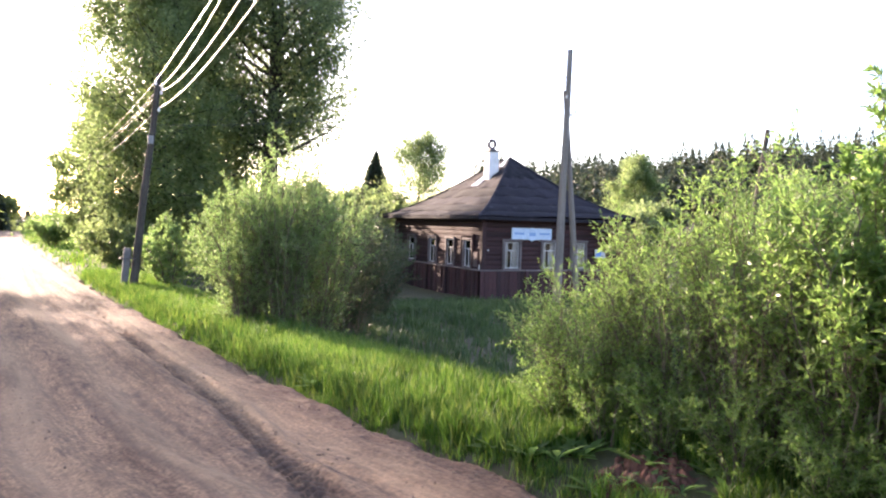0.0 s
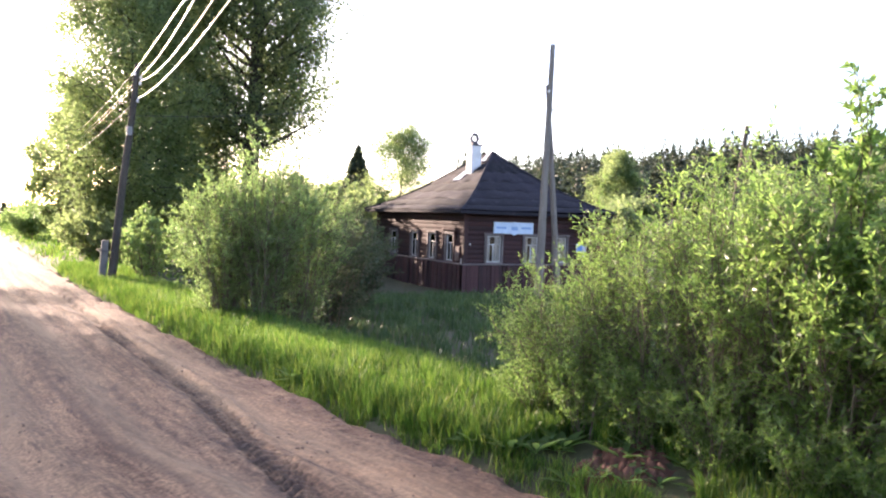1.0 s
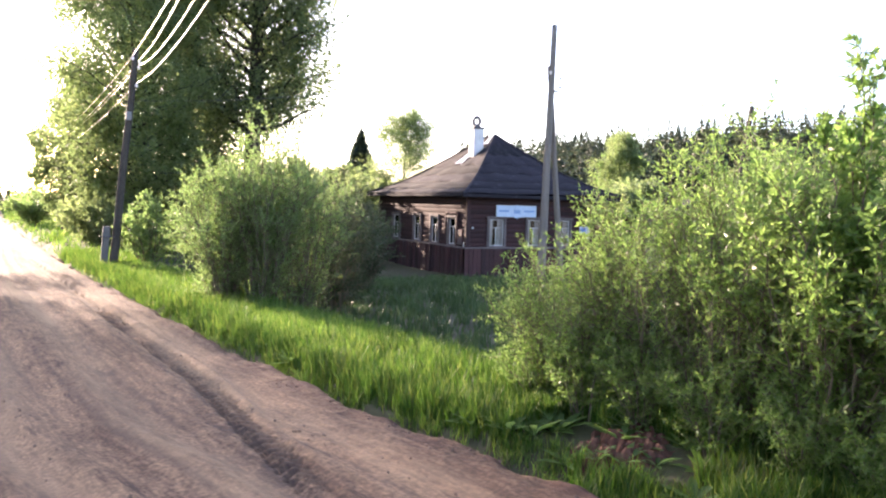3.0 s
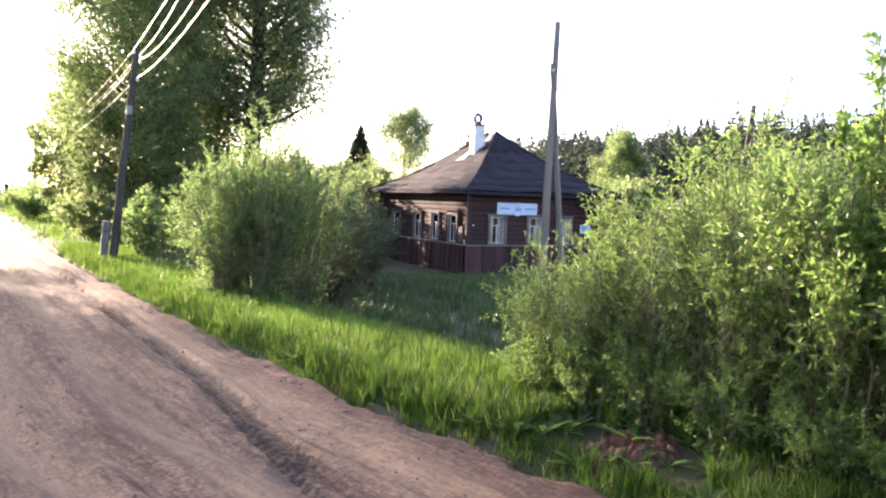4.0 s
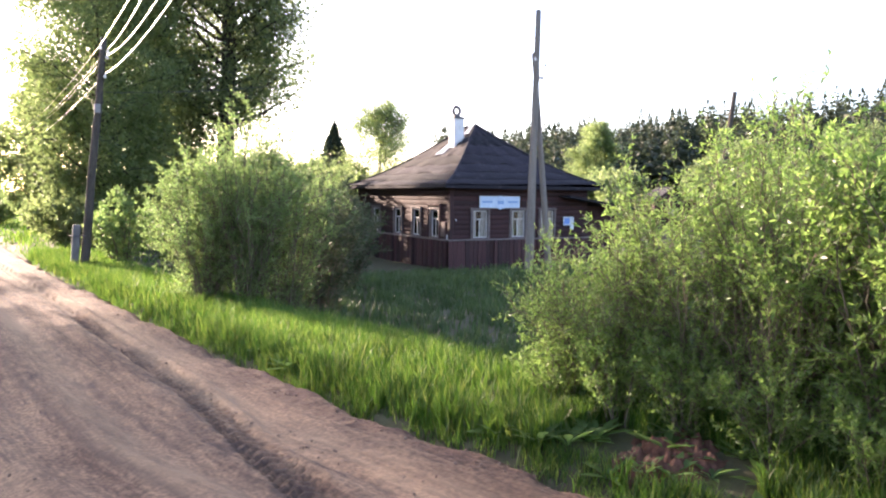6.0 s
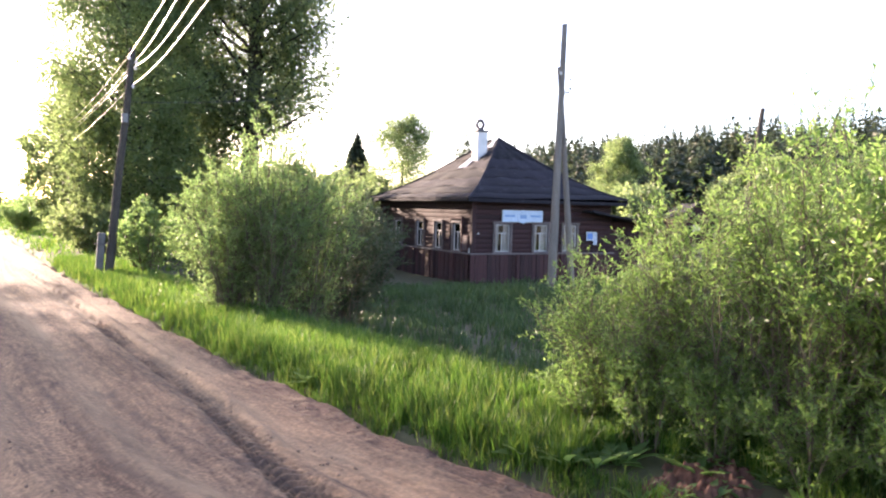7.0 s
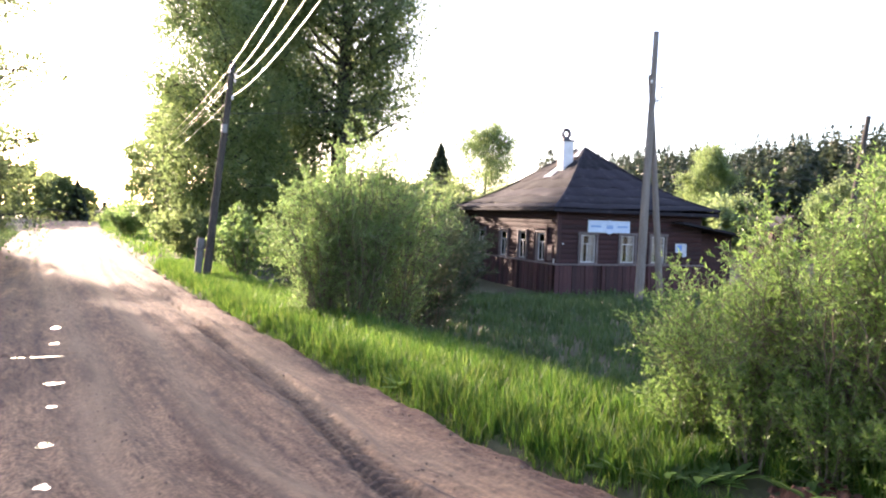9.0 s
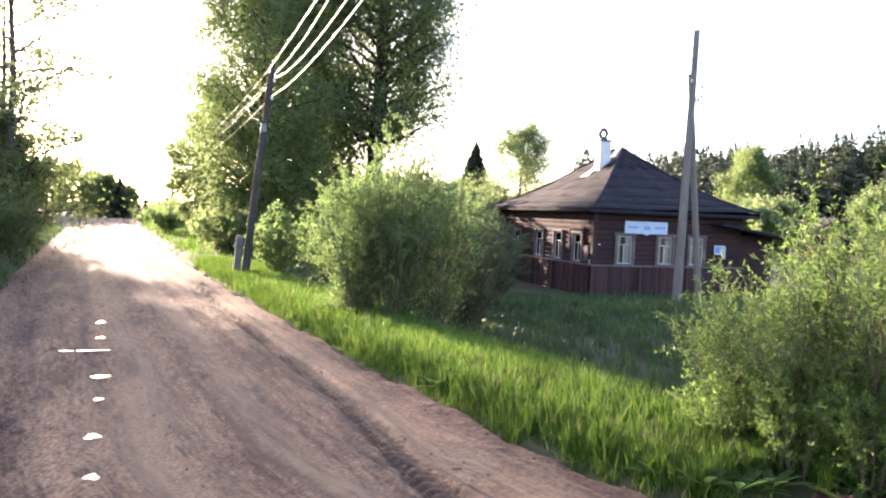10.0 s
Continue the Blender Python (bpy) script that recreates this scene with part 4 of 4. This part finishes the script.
# left of the road
ROADSIDE = ((-9.4, 23.5, 6.0, 2.4, 0.06, 62, 18), (-12.4, 33.0, 9.0, 3.2, 0.04, 63, 26), (-10.5, 18.0, 6.5, 2.6, 0.06, 64, 18), (-5.5, 30.0, 13.5, 3.6, 0.10, 66, 38), (-7.0, 36.0, 12.5, 3.5, 0.06, 67, 36))
for x, y, h, cr, foot, seed, limbs in ROADSIDE:
    tree("birch_tree", "birch with hanging sprays at the roadside", (x, y), h, cr, foot, M_TREE, seed, limbs, 0.16, 46, 8, 0.18, droop=0.32, group="roadside trees")
tree("birch_tree", "low birch with hanging sprays at the roadside", (-5.9, 30.5), 4.6, 1.9, 0.05, M_TREE, 65, 26, 0.15, 80, 8, 0.10, droop=0.25, group="roadside trees")
for i, (x, y, h) in enumerate(((-12.0, 46, 9.0), (-14.0, 56, 8.0), (-18.5, 66, 5.5), (-19.5, 80, 5.6), (-19.5, 95, 6.0), (-15.0, 108, 6.2), (-12.0, 112, 5.6), (-17.0, 103, 6.4), (-13.6, 118, 6.6), (-9.8, 116, 5.2))):
    tree("roadside_tree", "low dark tree at the road's edge", (x, y), h, 3.2, 0.03, M_TREE, 70 + i, 24, 0.40, 48, 6, 0.14, group="trees along the road")
for i, (x, y, h, s) in enumerate(((-5.2, 27.2, 2.6, 1.0), (-5.6, 30.5, 2.0, 1.2), (-9.4, 36, 2.0, 1.4), (-5.4, 24.0, 1.8, 1.0), (-5.6, 20.5, 2.0, 1.2))):
    shrub("roadside_bush", "dark green bush at the road's edge", (x, y), h, s, 26, 12, 16, 0.15, 0.06, M_TREE, 80 + i, 0.05, reach=0.7, group="bushes along the road")


def conifer_arrays(r, height, radius, tiers=16, per=9, low=0.06):
    """Drooping sprays round a trunk, shorter towards the top; each spray is a main lozenge with two side ones."""
    P, D, L, W = [], [], [], []
    n = tiers * per
    f = low + (1 - low) * np.sort(r.uniform(0, 1, n) ** 0.95)
    rad = radius * ((1 - f) ** 0.9 + 0.02) * r.uniform(0.65, 1.12, n)
    a = np.arange(n) * 2.399 + r.normal(size=n) * 0.3
    for turn, cut, off in ((0, 1.0, 0.0), (0.5, 0.55, 0.35), (-0.5, 0.55, 0.35)):
        way = np.stack([np.cos(a), np.sin(a), np.full(n, -0.22)], -1)
        d = np.stack([np.cos(a + turn), np.sin(a + turn), np.full(n, -0.30)], -1)
        P.append(np.stack([0 * a, 0 * a, f * height], -1) + way * (rad * off)[:, None])
        D.append(d)
        L.append(rad * cut)
        W.append(rad * 0.42 + 0.03 * radius)
    P.append(np.zeros((3, 3)) + (0, 0, height * 0.9))
    D.append(np.zeros((3, 3)) + (0, 0, 1.0))
    L.append(np.full(3, height * 0.1))
    W.append(np.full(3, 0.1 * radius))
    P, D, L, W = (np.concatenate(q) for q in (P, D, L, W))
    return leaf_arrays(P, D, L, W, r, 0.1)


def spruce(label, at, height, radius, seed, low=0.05, group=""):
    r = np.random.default_rng(seed)
    thing = tagged(new("spruce_tree"), label, "tree", group)
    thing.location = (at[0], at[1], float(land(at[0], at[1])) - 0.05)
    piece("trunk", tube_mesh("trunk", [([(0, 0, 0), (0, 0, height * 0.5), (0, 0, height * 0.95)], [0.16, 0.09, 0.02])], M_BARK, 7), thing)
    v, f = conifer_arrays(r, height, radius, 34, 16, low)
    piece("crown", raw_mesh("crown", v, f, M_NEEDLE), thing)
    return thing


tree("pine_tree", "small hazy green tree with a bare trunk on roadside grass", (0.6, 47.5), 7.2, 2.3, 0.2, M_BIRCH, 91, 26, 0.17, 110, 8, 0.17)
spruce("dark pointed spruce far behind the yard", (32.3, 84), 11.6, 4.9, 92)
spruce("small far spruce at the road's crest", (-9.5, 112), 6.5, 2.2, 93)
for i, (x, y, h, s) in enumerate(((-1.3, 56, 2.2, 1.6), (-1.6, 66, 2.6, 1.8), (-2.4, 80, 2.6, 2.0), (3.0, 52, 2.4, 2.0), (2.0, 62, 3.4, 2.2))):
    shrub("roadside_bush", "sunlit pale green bush along the road", (x, y), h, s, 24, 12, 12, 0.24, 0.10, M_WILLOW, 100 + i, 0.05, reach=0.9, group="bushes along the road")
tree("birch_tree", "pale green birch behind the house", (27.2, 60), 10.6, 3.8, 0.03, M_BIRCH, 110, 56, 0.17, 64, 10, 0.14)
tree("birch_tree", "pale green birch below the wooded hill", (60.5, 70), 11.0, 3.6, 0.05, M_BIRCH, 111, 40, 0.24, 130, 8, 0.14)
for i, (x, y, h, cr) in enumerate(((24, 66, 5, 3), (21, 62, 4.5, 2.6), (35, 70, 5, 3), (62, 55, 5.5, 3.2), (55, 46, 3.4, 2.4), (70, 60, 7, 4), (80, 62, 8, 4), (90, 55, 8, 5), (48, 62, 4.5, 3), (78, 40, 6, 4), (10.0, 53, 4.6, 2.6), (13.5, 55, 4.8, 2.8), (17.5, 59, 5.0, 2.8), (41, 56, 4.2, 2.8), (46, 50, 4.4, 2.8), (52, 58, 5.0, 3.2), (66, 48, 5.5, 3.6), (39, 44, 3.4, 2.4), (58, 36, 4.5, 3.2), (46, 38, 3.6, 2.6))):
    tree("field_tree", "rounded light green tree at the edge of the field", (x, y), h, cr, 0.02, M_TREE if i % 3 else M_BIRCH, 120 + i, 24, 0.34, 42, 6, 0.12, group="trees at the field's edge")


def forest():
    """Far spruce woods on the hill, as one thing."""
    r = np.random.default_rng(5)
    kinds = [conifer_arrays(r, 1.0, r.uniform(0.27, 0.38), 10, 8) for _ in range(9)]
    vs, fs, at = [], [], 0
    spots = []
    for _ in range(760):
        a = r.uniform(0.50, 1.35)
        d = r.uniform(118, 300)
        spots.append((d * math.sin(a), d * math.cos(a), r.uniform(9.5, 15.5) * (1.1 - 0.22 * a)))
    for _ in range(70):
        spots.append((r.uniform(45, 130), r.uniform(125, 190), r.uniform(6, 11)))
    for _ in range(40):
        spots.append((r.uniform(-70, 40), r.uniform(170, 260), r.uniform(6, 10)))
    for x, y, h in spots:
        v, f = kinds[r.integers(9)]
        c, s = math.cos(x), math.sin(x)
        w = v * np.array((h, h, h)) * np.array((r.uniform(0.8, 1.3), r.uniform(0.8, 1.3), 1))
        vs.append(np.stack([w[:, 0] * c - w[:, 1] * s + x, w[:, 0] * s + w[:, 1] * c + y, w[:, 2] + float(land(x, y))], -1))
        fs.append(f + at)
        at += len(v)
    return raw_mesh("forest", np.concatenate(vs), np.concatenate(fs), M_NEEDLE)


tagged(new("forest", forest()), "dark spruce forest covering the far hill", "forest", kind="stuff")


# ---- grass ----
def blades(name, spots, height, width, material, label, seed, lean=0.35):
    """Bent blades of two quads each at the given places."""
    r = np.random.default_rng(seed)
    n = len(spots)
    h = height * r.uniform(0.45, 1.15, n)
    phi = r.uniform(0, 6.283, n)
    d = np.stack([np.cos(phi), np.sin(phi), 0 * phi], -1)
    s = np.stack([-np.sin(phi), np.cos(phi), 0 * phi], -1)
    turn = r.uniform(-1.2, 1.2, n)
    s = s * np.cos(turn)[:, None] + d * np.sin(turn)[:, None]
    w = (width * r.uniform(0.6, 1.2, n))[:, None]
    ln = (h * lean * r.uniform(0.3, 1.6, n))[:, None]
    up = np.zeros((n, 3))
    up[:, 2] = h
    rows = []
    for t, k in ((0, 1.0), (0.5, 0.85), (1.0, 0.08)):
        c = spots + up * (t - 0.12 * t * t) + d * ln * t * t
        rows += [c - s * w * k / 2, c + s * w * k / 2]
    v = np.stack(rows, 1).reshape(-1, 3)
    a = (np.arange(n) * 6)[:, None]
    f = np.concatenate([a + np.array([[0, 1, 3, 2]]), a + np.array([[2, 3, 5, 4]])])
    return tagged(new(name, raw_mesh(name, v, f, material)), label, "grass", kind="stuff")


def spread_spots(r, n, ylo, yhi, ulo, uhi, tuft=0.0, per=1, left=False):
    y = r.uniform(ylo, yhi, n)
    u = ulo + (uhi - ulo) * r.uniform(0, 1, n)
    x = right_edge(y) + u if not left else right_edge(y) - road_width(y) - u
    if per > 1:
        x = np.repeat(x, per) + r.normal(size=n * per) * tuft
        y = np.repeat(y, per) + r.normal(size=n * per) * tuft
    return np.stack([x, y, land(x, y) - 0.015], -1)


r = np.random.default_rng(11)
edge_ = spread_spots(r, 4300, 2.0, 13, 0.10, 1.75, 0.055, 12)
past = edge_[:, 0] - right_edge(edge_[:, 1])
thin = (edge_[:, 1] < 6.6) & (lumps(edge_[:, 0] * 2.5, edge_[:, 1] * 2.5, 40) < -0.3)
bare = np.hypot((edge_[:, 0] - 4.9) / 0.42, (edge_[:, 1] - 5.3) / 0.42) < 1
edge_ = edge_[~thin & ~bare]
blades("verge_grass", edge_, 0.31, 0.0145, M_GRASS, "lush sunlit green grass on the road verge", 1, 0.28)
fringe = spread_spots(r, 1900, 2.0, 20, -0.02, 0.3, 0.035, 8)
fringe[:, 2] = np.maximum(fringe[:, 2], road_z(fringe[:, 0], fringe[:, 1]) - 0.01)
fringe = fringe[lumps(fringe[:, 0] * 2.2, fringe[:, 1] * 2.2, 31) > -0.6]
blades("verge_grass", fringe, 0.17, 0.009, M_GRASS, "short ragged grass creeping onto the road's edge", 7, 0.5)
far_ = spread_spots(r, 3000, 13, 30, 0.05, 2.6, 0.08, 9)
blades("verge_grass", far_, 0.32, 0.017, M_GRASS, "lush sunlit green grass along the road", 2, 0.3)
far2 = spread_spots(r, 2600, 30, 100, 0.1, 9, 0.2, 5)
blades("verge_grass", far2, 0.30, 0.05, M_GRASS, "sunlit green grass along the far road", 3)
left_ = spread_spots(r, 2000, 14, 60, 0.15, 6, 0.15, 6, True)
blades("verge_grass", left_, 0.35, 0.035, M_YARD, "green grass on the opposite verge", 4)
yard_ = spread_spots(r, 5000, 6, 27, 1.8, 14, 0.10, 8)
ok = (yard_[:, 1] < 26.5) | (yard_[:, 0] < 15)
blades("yard_grass", yard_[ok], 0.30, 0.028, M_YARD, "dark green meadow grass in the shaded yard", 5)
yard2 = np.stack([r.uniform(12, 34, 14000), r.uniform(8, 26.4, 14000), np.zeros(14000)], -1)
yard2[:, 2] = land(yard2[:, 0], yard2[:, 1])
blades("yard_grass", yard2, 0.36, 0.04, M_YARD, "dark green meadow grass in the shaded yard", 6)


# ---- small things on the verge and the road ----
def clods():
    """Crumbs of dirt along the road's edges and ruts, far too many to count."""
    rr = np.random.default_rng(17)
    bm = bmesh.new()
    bmesh.ops.create_icosphere(bm, subdivisions=1, radius=1.0)
    base = np.array([v.co[:] for v in bm.verts])
    tri = np.array([[v.index for v in f.verts] for f in bm.faces])
    bm.free()
    vs, fs, at = [], [], 0
    for i in range(2200):
        y = rr.uniform(3.5, 22)
        u = rr.choice((-0.12, -0.3, -1.0, -3.2, -4.8)) + rr.normal() * 0.14
        x = float(right_edge(y)) + u
        size = 0.004 + 0.015 * rr.uniform() ** 3
        z = float(road_z(np.array([x]), np.array([y]))[0])
        v = base * size * rr.uniform(0.6, 1.2, 3) * (1 + 0.25 * rr.normal(size=(len(base), 1)))
        vs.append(v + (x, y, z + size * 0.2))
        fs.append(tri + at)
        at += len(base)
    return raw_mesh("dirt_clods", np.concatenate(vs), np.concatenate(fs), M_CLOD)


tagged(new("dirt_clods", clods()), "crumbled dirt clods scattered on the sandy road", "dirt", kind="stuff")

# bare red clay turned up on the verge
a = np.linspace(-1, 1, 90)
CX, CY = np.meshgrid(a, a)
rr_ = np.hypot(CX, CY)
mx_, my_ = 4.95 + 0.55 * CX, 5.38 + 0.5 * CY
cz = land(mx_, my_) - 0.02 + 0.09 * (1 - step(rr_, 0.1, 1.0)) + 0.06 * lumps(mx_ * 7, my_ * 7, 20) * (1 - step(rr_, 0.6, 1.0)) + (0.05 * lumps(mx_ * 16, my_ * 16, 21) + 0.03 * lumps(mx_ * 38, my_ * 38, 22)) * (1 - step(rr_, 0.6, 1.0)) - 0.1 * step(rr_, 0.85, 1.2)
q = (np.arange(89)[:, None] * 90 + np.arange(89)[None]).ravel()
tagged(new("clay_mound", raw_mesh("clay_mound", np.stack([mx_, my_, cz], -1).reshape(-1, 3), np.stack([q, q + 1, q + 91, q + 90], 1), M_CLAY, True)), "small mound of bare red clay on the verge", "mound")


def weed(at, size, seed):
    """A rosette of broad leaves on short stalks."""
    rr = np.random.default_rng(seed)
    thing = tagged(new("weed"), "broad-leaved green weed at the edge of the road", "weed", "weeds on the verge")
    thing.location = (at[0], at[1], float(land(at[0], at[1])))
    n = int(rr.integers(9, 15))
    for i in range(n):
        phi = i * 2.399 + rr.uniform(-0.3, 0.3)
        up = rr.uniform(0.5, 1.6)
        ln = size * rr.uniform(0.7, 1.2)
        d = np.array((math.cos(phi), math.sin(phi), up))
        d /= np.linalg.norm(d)
        s = np.array((-math.sin(phi), math.cos(phi), 0))
        v = []
        for t, w in ((0, 0.02), (0.25, 0.1), (0.5, 0.26), (0.75, 0.22), (1.0, 0.02)):
            c = d * ln * t + np.array((math.cos(phi), math.sin(phi), -1.0)) * ln * 0.25 * t * t
            v += [c - s * ln * w / 2 + (0, 0, 0.02 * w), c + (0, 0, -0.03 * w * ln * 4), c + s * ln * w / 2 + (0, 0, 0.02 * w)]
        f = []
        for k in range(4):
            f += [(3 * k, 3 * k + 1, 3 * k + 4, 3 * k + 3), (3 * k + 1, 3 * k + 2, 3 * k + 5, 3 * k + 4)]
        piece("leaf", raw_mesh("leaf", np.array(v), f, M_WEED, True), thing)


for i in range(60):
    y = rng.uniform(3.0, 7.2) if i < 44 else rng.uniform(7.2, 11)
    weed((float(right_edge(y)) + rng.uniform(0.12, 1.1), y), rng.uniform(0.14, 0.30), 300 + i)
